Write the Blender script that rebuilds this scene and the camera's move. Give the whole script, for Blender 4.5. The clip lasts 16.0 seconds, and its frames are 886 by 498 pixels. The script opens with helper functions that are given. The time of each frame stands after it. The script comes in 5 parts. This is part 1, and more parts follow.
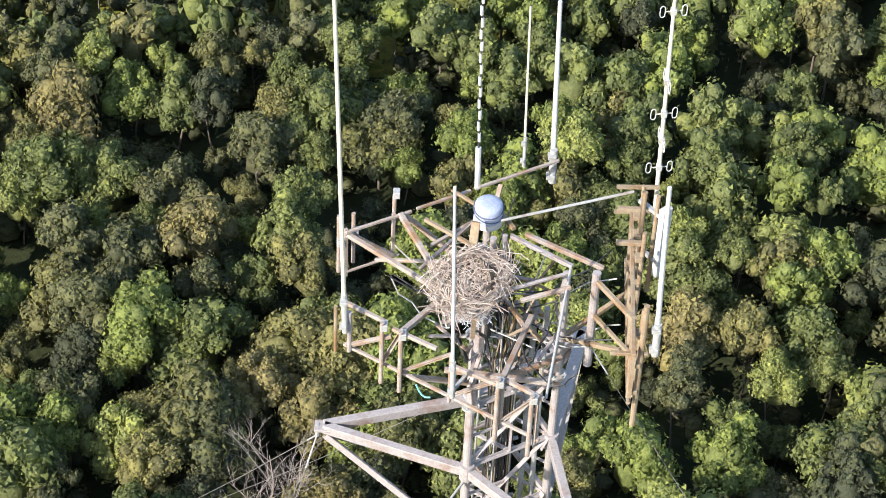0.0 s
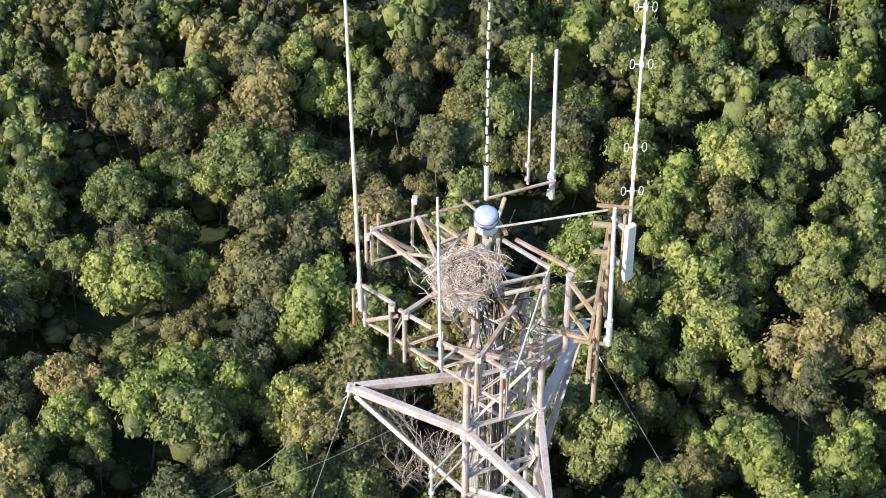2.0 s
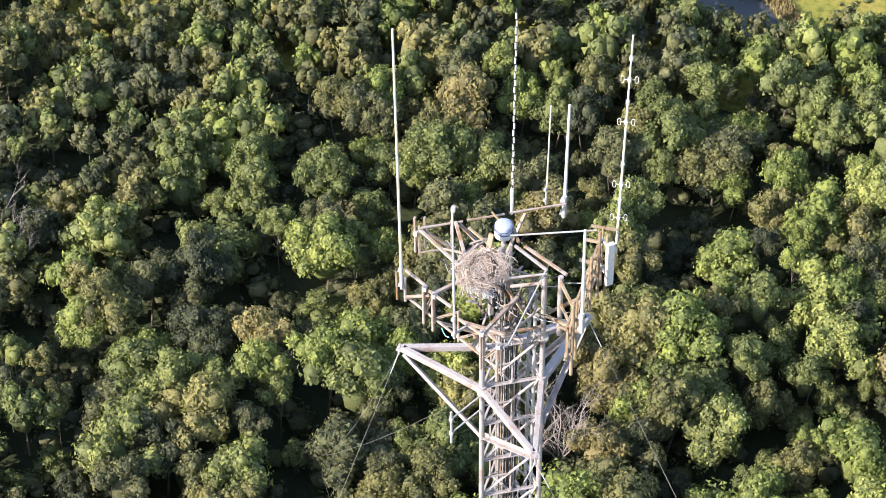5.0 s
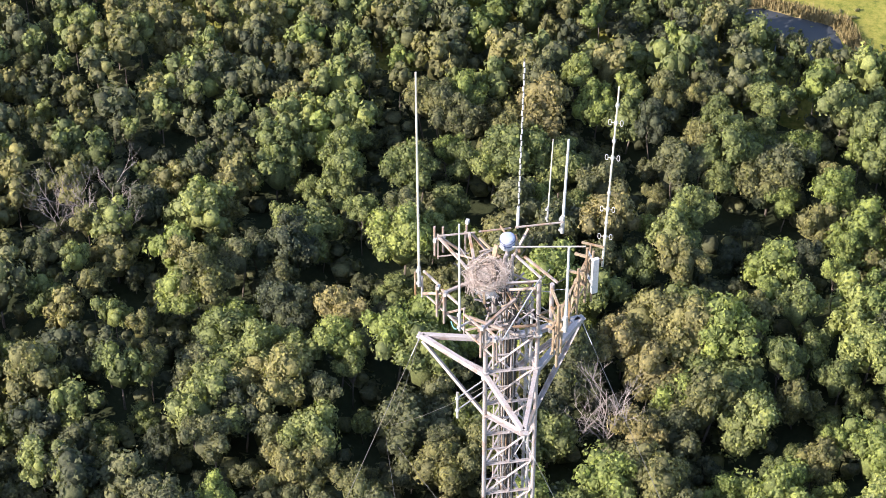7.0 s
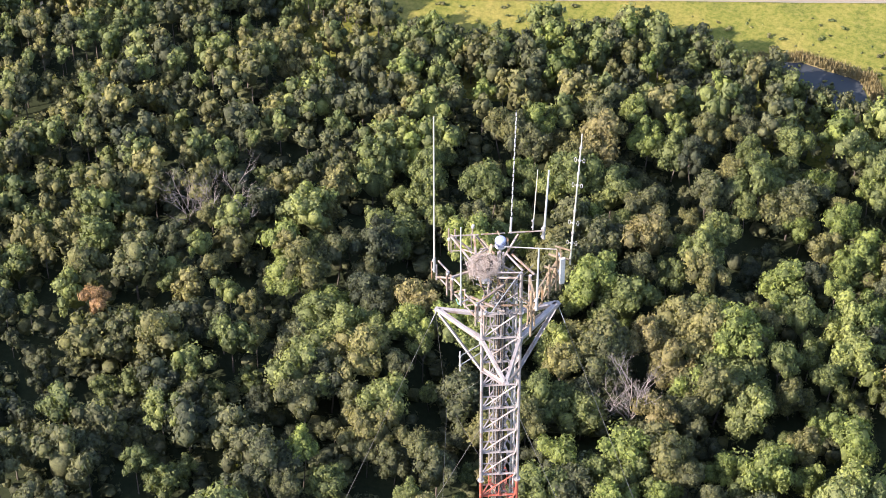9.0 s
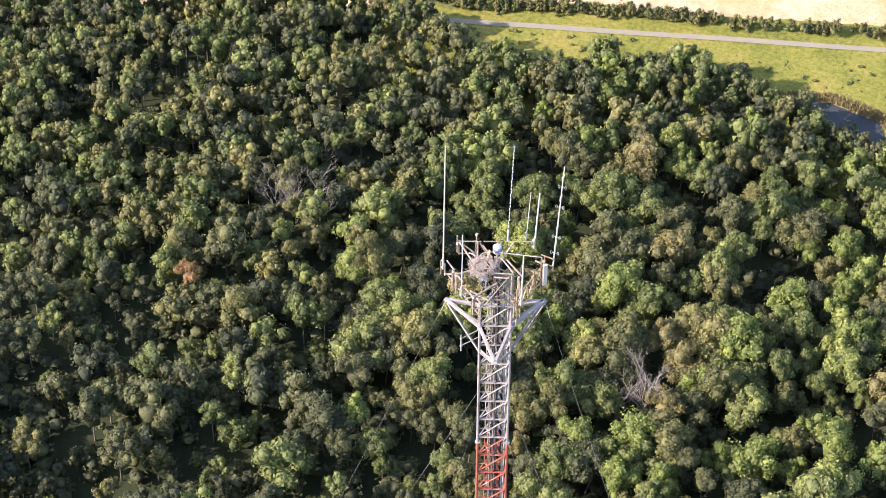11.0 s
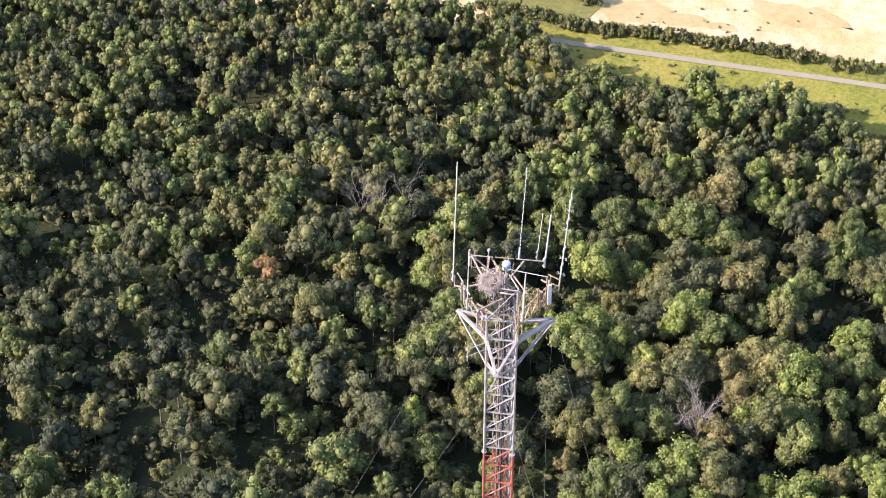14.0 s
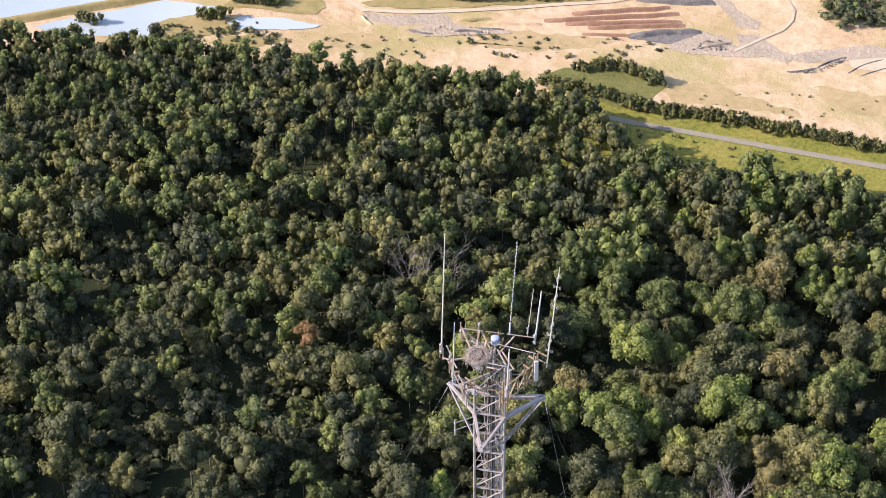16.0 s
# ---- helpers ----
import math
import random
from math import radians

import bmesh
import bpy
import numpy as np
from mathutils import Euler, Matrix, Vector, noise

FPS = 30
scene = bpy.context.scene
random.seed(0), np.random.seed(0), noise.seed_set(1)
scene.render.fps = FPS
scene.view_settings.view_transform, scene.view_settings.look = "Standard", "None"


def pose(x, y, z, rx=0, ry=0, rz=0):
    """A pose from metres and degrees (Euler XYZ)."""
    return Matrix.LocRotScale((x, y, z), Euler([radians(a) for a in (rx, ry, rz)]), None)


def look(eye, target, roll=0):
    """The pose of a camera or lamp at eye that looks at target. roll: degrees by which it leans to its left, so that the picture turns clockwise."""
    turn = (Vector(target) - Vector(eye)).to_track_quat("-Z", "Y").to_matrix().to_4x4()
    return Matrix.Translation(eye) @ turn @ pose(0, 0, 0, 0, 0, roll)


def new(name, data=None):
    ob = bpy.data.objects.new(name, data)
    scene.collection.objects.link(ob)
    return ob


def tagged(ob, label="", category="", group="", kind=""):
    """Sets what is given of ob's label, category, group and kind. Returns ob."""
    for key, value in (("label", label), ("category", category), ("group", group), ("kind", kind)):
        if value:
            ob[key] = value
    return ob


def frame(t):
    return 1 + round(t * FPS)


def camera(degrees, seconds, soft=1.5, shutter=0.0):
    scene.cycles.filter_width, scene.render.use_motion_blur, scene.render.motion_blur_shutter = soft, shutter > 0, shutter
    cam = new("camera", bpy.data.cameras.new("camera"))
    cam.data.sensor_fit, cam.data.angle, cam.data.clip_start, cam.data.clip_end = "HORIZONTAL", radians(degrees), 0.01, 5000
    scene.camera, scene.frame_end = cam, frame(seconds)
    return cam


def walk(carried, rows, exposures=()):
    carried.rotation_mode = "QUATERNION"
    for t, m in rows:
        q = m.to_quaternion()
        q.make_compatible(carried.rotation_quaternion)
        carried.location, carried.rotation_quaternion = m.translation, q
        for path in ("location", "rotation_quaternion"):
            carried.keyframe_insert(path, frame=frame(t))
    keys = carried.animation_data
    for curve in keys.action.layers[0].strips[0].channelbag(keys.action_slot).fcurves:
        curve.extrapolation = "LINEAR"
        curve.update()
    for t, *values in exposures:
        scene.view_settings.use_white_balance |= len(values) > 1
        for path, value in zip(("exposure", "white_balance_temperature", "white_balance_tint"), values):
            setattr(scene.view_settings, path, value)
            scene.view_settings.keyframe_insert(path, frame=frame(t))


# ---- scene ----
cam = camera(20.0, 16.0, soft=0.75)

# ---- camera path ----
PATH = [
    (0, (-2.686, -52.717, 147.752), (-1.591, -9.755, 105.882), 2.82),
    (0.5, (-0.503, -55.33, 150.464), (-1.112, -12.455, 108.53), 2.13),
    (1, (1.679, -57.942, 153.176), (-0.633, -15.154, 111.178), 1.45),
    (1.5, (3.795, -59.738, 155.006), (0.003, -17.052, 113.012), 0.92),
    (2, (6.173, -63.737, 159.286), (1.022, -21.224, 117.26), 0.47),
    (2.5, (8.591, -66.847, 162.671), (2.142, -24.547, 120.63), 0.05),
    (3, (11.008, -69.956, 166.056), (3.261, -27.87, 124), -0.37),
    (3.5, (13.525, -73.195, 169.711), (4.631, -31.368, 127.639), -0.59),
    (4, (16.041, -76.433, 173.366), (6.001, -34.866, 131.278), -0.81),
    (4.5, (17.913, -78.352, 176.206), (7.037, -37.121, 133.996), -0.67),
    (5, (20.208, -80.78, 179.443), (8.507, -39.88, 137.132), -0.6),
    (5.5, (22.76, -83.579, 183.07), (10.266, -43.008, 140.669), -0.61),
    (6, (25.404, -86.615, 187.077), (12.165, -46.373, 144.588), -0.63),
    (6.5, (27.975, -89.752, 191.457), (14.058, -49.839, 148.873), -0.59),
    (7, (30.307, -92.853, 196.2), (15.798, -53.271, 153.507), -0.35),
    (7.5, (35.561, -100.923, 204.49), (20.201, -61.506, 161.942), -0.44),
    (8, (41.456, -109.557, 212.545), (25.154, -70.253, 170.244), -0.52),
    (8.5, (47.274, -117.356, 221.755), (30.16, -78.366, 179.484), -0.6),
    (9, (52.357, -123.541, 231.617), (34.59, -85.055, 189.152), -0.54),
    (9.5, (58.205, -130.331, 241.418), (39.777, -92.277, 198.847), -0.38),
    (10, (64.352, -137.013, 250.59), (45.256, -99.341, 207.974), -0.18),
    (10.5, (70.333, -142.875, 258.562), (50.567, -105.556, 215.941), 0.02),
    (11, (75.684, -147.201, 264.764), (55.249, -110.231, 222.154), 0.19),
    (11.5, (79.94, -149.28, 268.626), (58.845, -112.675, 226.022), 0.32),
    (12, (82.636, -148.397, 269.579), (60.899, -112.197, 226.952), 0.35),
    (12.5, (85.365, -147.102, 269.87), (62.949, -111.324, 227.238), 0.27),
    (13, (88.063, -145.785, 270.324), (64.993, -110.438, 227.682), 0.3),
    (13.5, (90.714, -144.247, 270.432), (66.987, -109.322, 227.802), 0.26),
    (14, (93.359, -142.366, 270.217), (68.863, -107.719, 227.796), 0.17),
    (14.5, (96.638, -140.485, 270.205), (71.248, -106.082, 228.112), -0.05),
    (15, (99.746, -138.291, 270.145), (73.473, -104.15, 228.381), -0.25),
    (15.5, (102.425, -135.873, 269.874), (75.313, -102.002, 228.428), -0.47),
    (16, (104.554, -133.243, 269.273), (76.635, -99.634, 228.152), -0.57),
]
walk(cam, [(t, look(eye, target, roll)) for t, eye, target, roll in PATH],
     exposures=[(0, 1.29, 6480, 9), (4, 1.56, 6510, 13), (7, 1.68, 6530, 17), (12.5, 1.67, 6540, 21), (14, 1.69, 6530, 21), (16, 1.19, 6480, 20)])

# ---- light ----
SUN_AZ = radians(222)      # the way towards the sun, counted from +x
SUN_EL = radians(30)
to_sun = Vector((math.cos(SUN_AZ) * math.cos(SUN_EL), math.sin(SUN_AZ) * math.cos(SUN_EL), math.sin(SUN_EL)))
world = bpy.data.worlds.new("sky")
scene.world = world
world.use_nodes = True
wn = world.node_tree
sky = wn.nodes.new("ShaderNodeTexSky")
sky.sky_type = "NISHITA"
sky.sun_disc = False
sky.sun_elevation = SUN_EL
sky.sun_rotation = math.pi / 2 - SUN_AZ
wn.nodes["Background"].inputs["Strength"].default_value = 0.15
wn.links.new(sky.outputs["Color"], wn.nodes["Background"].inputs["Color"])
sun = new("sun", bpy.data.lights.new("sun", "SUN"))
sun.data.energy = 3.8
sun.data.angle = radians(0.6)
sun.data.color = (1.0, 0.93, 0.84)
sun.matrix_world = look((0, 0, 200), Vector((0, 0, 200)) - to_sun)

# ---- materials ----


def material(name, build):
    m = bpy.data.materials.new(name)
    m.use_nodes = True
    nt = m.node_tree
    bsdf = nt.nodes["Principled BSDF"]
    build(nt, bsdf)
    return m


def node(nt, kind, **inputs):
    n = nt.nodes.new(kind)
    for key, value in inputs.items():
        n.inputs[key.replace("_", " ")].default_value = value
    return n


def noise_tex(nt, scale, detail=4.0, rough=0.6, space="Object"):
    tc = nt.nodes.new("ShaderNodeTexCoord")
    n = node(nt, "ShaderNodeTexNoise", Scale=scale, Detail=detail, Roughness=rough)
    nt.links.new(tc.outputs[space], n.inputs["Vector"])
    return n.outputs["Fac"]


def ramp(nt, fac, stops):
    r = nt.nodes.new("ShaderNodeValToRGB")
    while len(r.color_ramp.elements) < len(stops):
        r.color_ramp.elements.new(0.5)
    for e, (pos, col) in zip(r.color_ramp.elements, stops):
        e.position, e.color = pos, (*col, 1)
    nt.links.new(fac, r.inputs["Fac"])
    return r.outputs["Color"]


def mix(nt, fac, a, b, mode="MIX"):
    m = nt.nodes.new("ShaderNodeMix")
    m.data_type, m.blend_type = "RGBA", mode
    for value, slot in ((fac, m.inputs[0]), (a, m.inputs[6]), (b, m.inputs[7])):
        if isinstance(value, (float, int)):
            slot.default_value = value
        elif isinstance(value, tuple):
            slot.default_value = (*value, 1)
        else:
            nt.links.new(value, slot)
    return m.outputs[2]


def bump(nt, bsdf, height, strength, distance):
    b = node(nt, "ShaderNodeBump", Strength=strength, Distance=distance)
    nt.links.new(height, b.inputs["Height"])
    nt.links.new(b.outputs["Normal"], bsdf.inputs["Normal"])


def painted_steel(name, paint, rust, amount, rough=0.55):
    """Weathered paint over steel with rust blooms and fine grime."""
    def build(nt, bsdf):
        big = noise_tex(nt, 2.3, 6, 0.65)
        fine = noise_tex(nt, 23, 4, 0.7)
        shade = ramp(nt, fine, [(0.3, tuple(c * 0.72 for c in paint)), (0.6, paint)])
        spots = ramp(nt, big, [(max(0.0, 0.66 - amount), (0, 0, 0)), (min(1.0, 0.78 - amount * 0.6), (1, 1, 1))])
        nt.links.new(mix(nt, spots, shade, rust), bsdf.inputs["Base Color"])
        bsdf.inputs["Roughness"].default_value = rough
        bump(nt, bsdf, fine, 0.25, 0.004)
    return material(name, build)


WHITE = painted_steel("weathered_white_paint", (0.324, 0.293, 0.286), (0.195, 0.126, 0.092), 0.14)
GREY = painted_steel("galvanised_steel", (0.348, 0.348, 0.339), (0.215, 0.165, 0.124), 0.12, 0.5)
RUST = painted_steel("rusty_steel", (0.274, 0.215, 0.144), (0.196, 0.111, 0.052), 0.20, 0.75)
PALE = painted_steel("pale_rusting_steel", (0.335, 0.288, 0.255), (0.225, 0.130, 0.070), 0.22, 0.65)
RED = painted_steel("faded_red_paint", (0.344, 0.087, 0.056), (0.410, 0.307, 0.256), 0.12, 0.6)
CREAM = painted_steel("cream_fibreglass", (0.544, 0.514, 0.416), (0.378, 0.340, 0.257), 0.05, 0.45)
BRIGHT = painted_steel("bright_white_plastic", (0.508, 0.508, 0.500), (0.462, 0.446, 0.423), 0.06, 0.4)
BLACK = painted_steel("black_cable_jacket", (0.035, 0.035, 0.038), (0.09, 0.08, 0.07), 0.08, 0.6)
WIRE = painted_steel("guy_wire", (0.150, 0.146, 0.135), (0.165, 0.128, 0.090), 0.12, 0.5)
BLUE = painted_steel("pale_blue_cover", (0.330, 0.372, 0.500), (0.430, 0.425, 0.455), 0.10, 0.6)
NAVY = painted_steel("dark_blue_strap", (0.07, 0.08, 0.14), (0.16, 0.16, 0.2), 0.06, 0.6)
CONCRETE = painted_steel("concrete", (0.42, 0.41, 0.38), (0.30, 0.28, 0.25), 0.15, 0.85)
TEAL = painted_steel("teal_rope", (0.16, 0.42, 0.40), (0.30, 0.50, 0.48), 0.05, 0.8)
TWINE = painted_steel("bleached_twine", (0.62, 0.66, 0.72), (0.45, 0.45, 0.45), 0.08, 0.8)


def build_twig(nt, bsdf):
    isl = nt.nodes.new("ShaderNodeNewGeometry").outputs["Random Per Island"]
    fine = noise_tex(nt, 30, 3)
    tone = ramp(nt, isl, [(0.0, (0.135, 0.090, 0.072)), (0.3, (0.297, 0.225, 0.189)), (0.6, (0.432, 0.369, 0.329)), (1.0, (0.594, 0.549, 0.513))])
    nt.links.new(mix(nt, 0.35, tone, ramp(nt, fine, [(0.3, (0.15, 0.1, 0.07)), (0.7, (0.6, 0.52, 0.44))]), "MIX"), bsdf.inputs["Base Color"])
    bsdf.inputs["Roughness"].default_value = 0.85


TWIG = material("dry_sticks", build_twig)


def leaf_material(name, dark, mid, light):
    """Leaves: one tone a tree, varied clump by clump, with some light through the blades."""
    def build(nt, bsdf):
        at = nt.nodes.new("ShaderNodeAttribute")
        at.attribute_name = "tint"
        add = nt.nodes.new("ShaderNodeMath")
        add.operation = "ADD"
        fr = nt.nodes.new("ShaderNodeMath")
        fr.operation = "FRACT"
        nt.links.new(nt.nodes.new("ShaderNodeObjectInfo").outputs["Random"], add.inputs[0])
        nt.links.new(at.outputs["Fac"], add.inputs[1])
        nt.links.new(add.outputs[0], fr.inputs[0])
        tone = ramp(nt, fr.outputs[0], [(0.0, dark), (0.5, mid), (1.0, light)])
        isl = nt.nodes.new("ShaderNodeNewGeometry").outputs["Random Per Island"]
        vary = ramp(nt, isl, [(0.0, (0.52, 0.56, 0.54)), (0.55, (0.98, 1.02, 1.0)), (1.0, (1.30, 1.32, 0.98))])
        geo = nt.nodes.new("ShaderNodeNewGeometry")
        grain = node(nt, "ShaderNodeTexNoise", Scale=3.6, Detail=5.0, Roughness=0.75)
        nt.links.new(geo.outputs["Position"], grain.inputs["Vector"])
        col = mix(nt, 1.0, mix(nt, 1.0, tone, vary, "MULTIPLY"), ramp(nt, grain.outputs["Fac"], [(0.32, (0.60, 0.63, 0.68)), (0.66, (1.34, 1.31, 1.22))]), "MULTIPLY")
        bump(nt, bsdf, grain.outputs["Fac"], 0.6, 0.3)
        nt.links.new(col, bsdf.inputs["Base Color"])
        bsdf.inputs["Roughness"].default_value = 0.62
        bsdf.inputs["Specular IOR Level"].default_value = 0.22
        tr = nt.nodes.new("ShaderNodeBsdfTranslucent")
        nt.links.new(mix(nt, 1.0, col, (1.1, 1.2, 0.5), "MULTIPLY"), tr.inputs["Color"])
        ms = nt.nodes.new("ShaderNodeMixShader")
        ms.inputs[0].default_value = 0.30
        nt.links.new(bsdf.outputs[0], ms.inputs[1])
        nt.links.new(tr.outputs[0], ms.inputs[2])
        nt.links.new(ms.outputs[0], nt.nodes["Material Output"].inputs["Surface"])
    return material(name, build)


LEAVES = {
    "green": leaf_material("green_leaves", (0.118, 0.136, 0.057), (0.160, 0.176, 0.070), (0.206, 0.218, 0.089)),
    "bright": leaf_material("bright_green_leaves", (0.168, 0.194, 0.063), (0.212, 0.238, 0.077), (0.258, 0.268, 0.097)),
    # own tone of some trees, and the stand-in for shade in canopy gaps
    "dark": leaf_material("dark_green_shade_leaves", (0.070, 0.077, 0.050), (0.112, 0.113, 0.062), (0.142, 0.139, 0.074)),
    "olive": leaf_material("olive_leaves", (0.138, 0.133, 0.062), (0.186, 0.169, 0.076), (0.232, 0.205, 0.092)),
    "tan": leaf_material("tan_leaves", (0.205, 0.172, 0.083), (0.245, 0.202, 0.098), (0.285, 0.232, 0.116)),
    "orange": leaf_material("orange_brown_leaves", (0.223, 0.129, 0.075), (0.270, 0.158, 0.087), (0.302, 0.178, 0.096)),
}
KINDS = list(LEAVES)


def build_bark(nt, bsdf):
    n = noise_tex(nt, 5, 5)
    nt.links.new(ramp(nt, n, [(0.3, (0.06, 0.045, 0.035)), (0.7, (0.17, 0.14, 0.11))]), bsdf.inputs["Base Color"])
    bsdf.inputs["Roughness"].default_value = 0.9
    bump(nt, bsdf, n, 0.5, 0.03)


def build_deadwood(nt, bsdf):
    n = noise_tex(nt, 4, 5)
    nt.links.new(ramp(nt, n, [(0.3, (0.17, 0.145, 0.13)), (0.7, (0.33, 0.285, 0.25))]), bsdf.inputs["Base Color"])
    bsdf.inputs["Roughness"].default_value = 0.9


BARK = material("bark", build_bark)
DEADWOOD = material("bleached_dead_wood", build_deadwood)


def ground_material(name, scales, stops, stops2, rough=0.95, relief=0.2, patch=None):
    def build(nt, bsdf):
        a = noise_tex(nt, scales[0] * 1.6, 6, 0.62)
        b = noise_tex(nt, scales[1] * 1.6, 5, 0.7)
        col = mix(nt, 0.5, ramp(nt, a, stops), ramp(nt, b, stops2))
        if patch:
            spread = noise_tex(nt, patch[0] * 1.6, 7, 0.68)
            col = mix(nt, ramp(nt, spread, [(0.45, (0, 0, 0)), (0.62, (0.85, 0.85, 0.85))]), col, patch[1])
            fine = noise_tex(nt, 2.6, 4, 0.7)
            col = mix(nt, 1.0, col, ramp(nt, fine, [(0.32, (0.88, 0.87, 0.86)), (0.5, (1, 1, 1)), (0.75, (1.06, 1.06, 1.06))]), "MULTIPLY")
        nt.links.new(col, bsdf.inputs["Base Color"])
        bsdf.inputs["Roughness"].default_value = rough
        bsdf.inputs["Specular IOR Level"].default_value = 0.15
        bump(nt, bsdf, b, 0.6, relief)
    return material(name, build)


SOIL = ground_material("forest_floor", (0.05, 0.9), [(0.3, (0.020, 0.028, 0.012)), (0.7, (0.040, 0.05, 0.020))], [(0.3, (0.015, 0.020, 0.01)), (0.7, (0.045, 0.05, 0.024))])
GRASS = ground_material("meadow_grass", (0.06, 0.8), [(0.34, (0.077, 0.098, 0.019)), (0.48, (0.176, 0.178, 0.031)), (0.64, (0.300, 0.239, 0.062))], [(0.36, (0.052, 0.075, 0.016)), (0.5, (0.181, 0.178, 0.037)), (0.66, (0.311, 0.248, 0.075))])
SAND = ground_material("quarry_sand", (0.03, 0.30), [(0.30, (0.313, 0.214, 0.097)), (0.42, (0.446, 0.302, 0.164)), (0.52, (0.569, 0.416, 0.270)), (0.62, (0.474, 0.315, 0.173)), (0.74, (0.361, 0.263, 0.122))], [(0.3, (0.322, 0.210, 0.109)), (0.5, (0.502, 0.355, 0.220)), (0.7, (0.607, 0.464, 0.325))], relief=0.5, patch=(0.035, (0.321, 0.268, 0.110)))
SCRUB = ground_material("green_scrub", (0.08, 0.9), [(0.34, (0.090, 0.098, 0.030)), (0.5, (0.142, 0.140, 0.044)), (0.66, (0.205, 0.178, 0.070))], [(0.36, (0.078, 0.086, 0.026)), (0.5, (0.140, 0.138, 0.042)), (0.66, (0.210, 0.182, 0.072))])
DRYGRASS = ground_material("dry_scrub_ground", (0.05, 0.35), [(0.3, (0.181, 0.162, 0.054)), (0.55, (0.298, 0.228, 0.099)), (0.75, (0.447, 0.314, 0.171))], [(0.3, (0.138, 0.142, 0.045)), (0.6, (0.319, 0.237, 0.108)), (0.8, (0.447, 0.323, 0.180))])
ASPHALT = ground_material("worn_road_surface", (0.3, 6), [(0.3, (0.215, 0.190, 0.138)), (0.7, (0.290, 0.255, 0.190))], [(0.3, (0.200, 0.176, 0.130)), (0.7, (0.300, 0.265, 0.198))], relief=0.02)
PALESAND = ground_material("dusty_track", (0.1, 0.9), [(0.3, (0.43, 0.34, 0.23)), (0.7, (0.52, 0.42, 0.30))], [(0.3, (0.41, 0.33, 0.22)), (0.7, (0.55, 0.45, 0.33))])
REDCLAY = ground_material("red_clay_bench", (0.08, 0.9), [(0.3, (0.216, 0.109, 0.065)), (0.7, (0.325, 0.187, 0.119))], [(0.3, (0.180, 0.093, 0.060)), (0.7, (0.361, 0.228, 0.152))])
ROCK = ground_material("grey_quarry_rock", (0.12, 0.8), [(0.3, (0.268, 0.216, 0.165)), (0.7, (0.480, 0.378, 0.265))], [(0.3, (0.240, 0.194, 0.149)), (0.7, (0.499, 0.396, 0.282))], relief=0.5)
DARKROCK = ground_material("dark_quarry_rock", (0.12, 0.8), [(0.3, (0.10, 0.09, 0.09)), (0.7, (0.22, 0.20, 0.18))], [(0.3, (0.08, 0.08, 0.08)), (0.7, (0.26, 0.23, 0.2))], relief=0.5)
THINSCRUB = ground_material("thin_dry_scrub", (0.10, 0.5), [(0.3, (0.255, 0.200, 0.085)), (0.5, (0.350, 0.258, 0.128)), (0.7, (0.460, 0.330, 0.190))], [(0.3, (0.250, 0.200, 0.085)), (0.5, (0.375, 0.276, 0.140)), (0.7, (0.490, 0.350, 0.205))])
REEDS = ground_material("dry_reeds", (0.2, 1.5), [(0.3, (0.20, 0.155, 0.07)), (0.7, (0.34, 0.26, 0.125))], [(0.3, (0.17, 0.15, 0.06)), (0.7, (0.35, 0.28, 0.14))])


def build_water(nt, bsdf):
    n = noise_tex(nt, 0.03, 3)
    nt.links.new(ramp(nt, n, [(0.3, (0.30, 0.36, 0.38)), (0.7, (0.42, 0.46, 0.46))]), bsdf.inputs["Base Color"])
    bsdf.inputs["Roughness"].default_value = 0.12
    bump(nt, bsdf, noise_tex(nt, 1.2, 3), 0.1, 0.03)


def build_pond(nt, bsdf):
    n = noise_tex(nt, 0.2, 3)
    nt.links.new(ramp(nt, n, [(0.3, (0.035, 0.042, 0.05)), (0.7, (0.06, 0.062, 0.06))]), bsdf.inputs["Base Color"])
    bsdf.inputs["Roughness"].default_value = 0.3
    bsdf.inputs["Specular IOR Level"].default_value = 0.2


WATER = material("pale_lake_water", build_water)
POND = material("dark_pond_water", build_pond)

# ---- mesh helpers ----


def mesh_from(name, bm, mat):
    me = bpy.data.meshes.new(name)
    bm.to_mesh(me)
    bm.free()
    me.materials.append(mat)
    return me


placing = Matrix.Identity(4)      # the grid in which things are set out


def thing(name, x=0.0, y=0.0, z=0.0, label="", category="", group="", kind="", turn=0.0):
    ob = new(name)
    ob.empty_display_size = 0.2
    ob.matrix_basis = placing @ pose(x, y, z, 0, 0, turn)
    return tagged(ob, label, category, group, kind)


def part(name, bm, mat, parent, label=""):
    """One mesh object under a thing or part; its points are given in the parent's own space."""
    ob = new(name, mesh_from(name, bm, mat))
    ob.parent = parent
    return tagged(ob, label)


def along(p, q):
    p, q = Vector(p), Vector(q)
    return Matrix.Translation((p + q) / 2) @ (q - p).to_track_quat("Z", "Y").to_matrix().to_4x4(), (q - p).length


def tube(bm, p, q, r, r2=None, seg=10):
    m, d = along(p, q)
    bmesh.ops.create_cone(bm, cap_ends=True, segments=seg, radius1=r, radius2=r if r2 is None else r2, depth=d, matrix=m)
    return bm


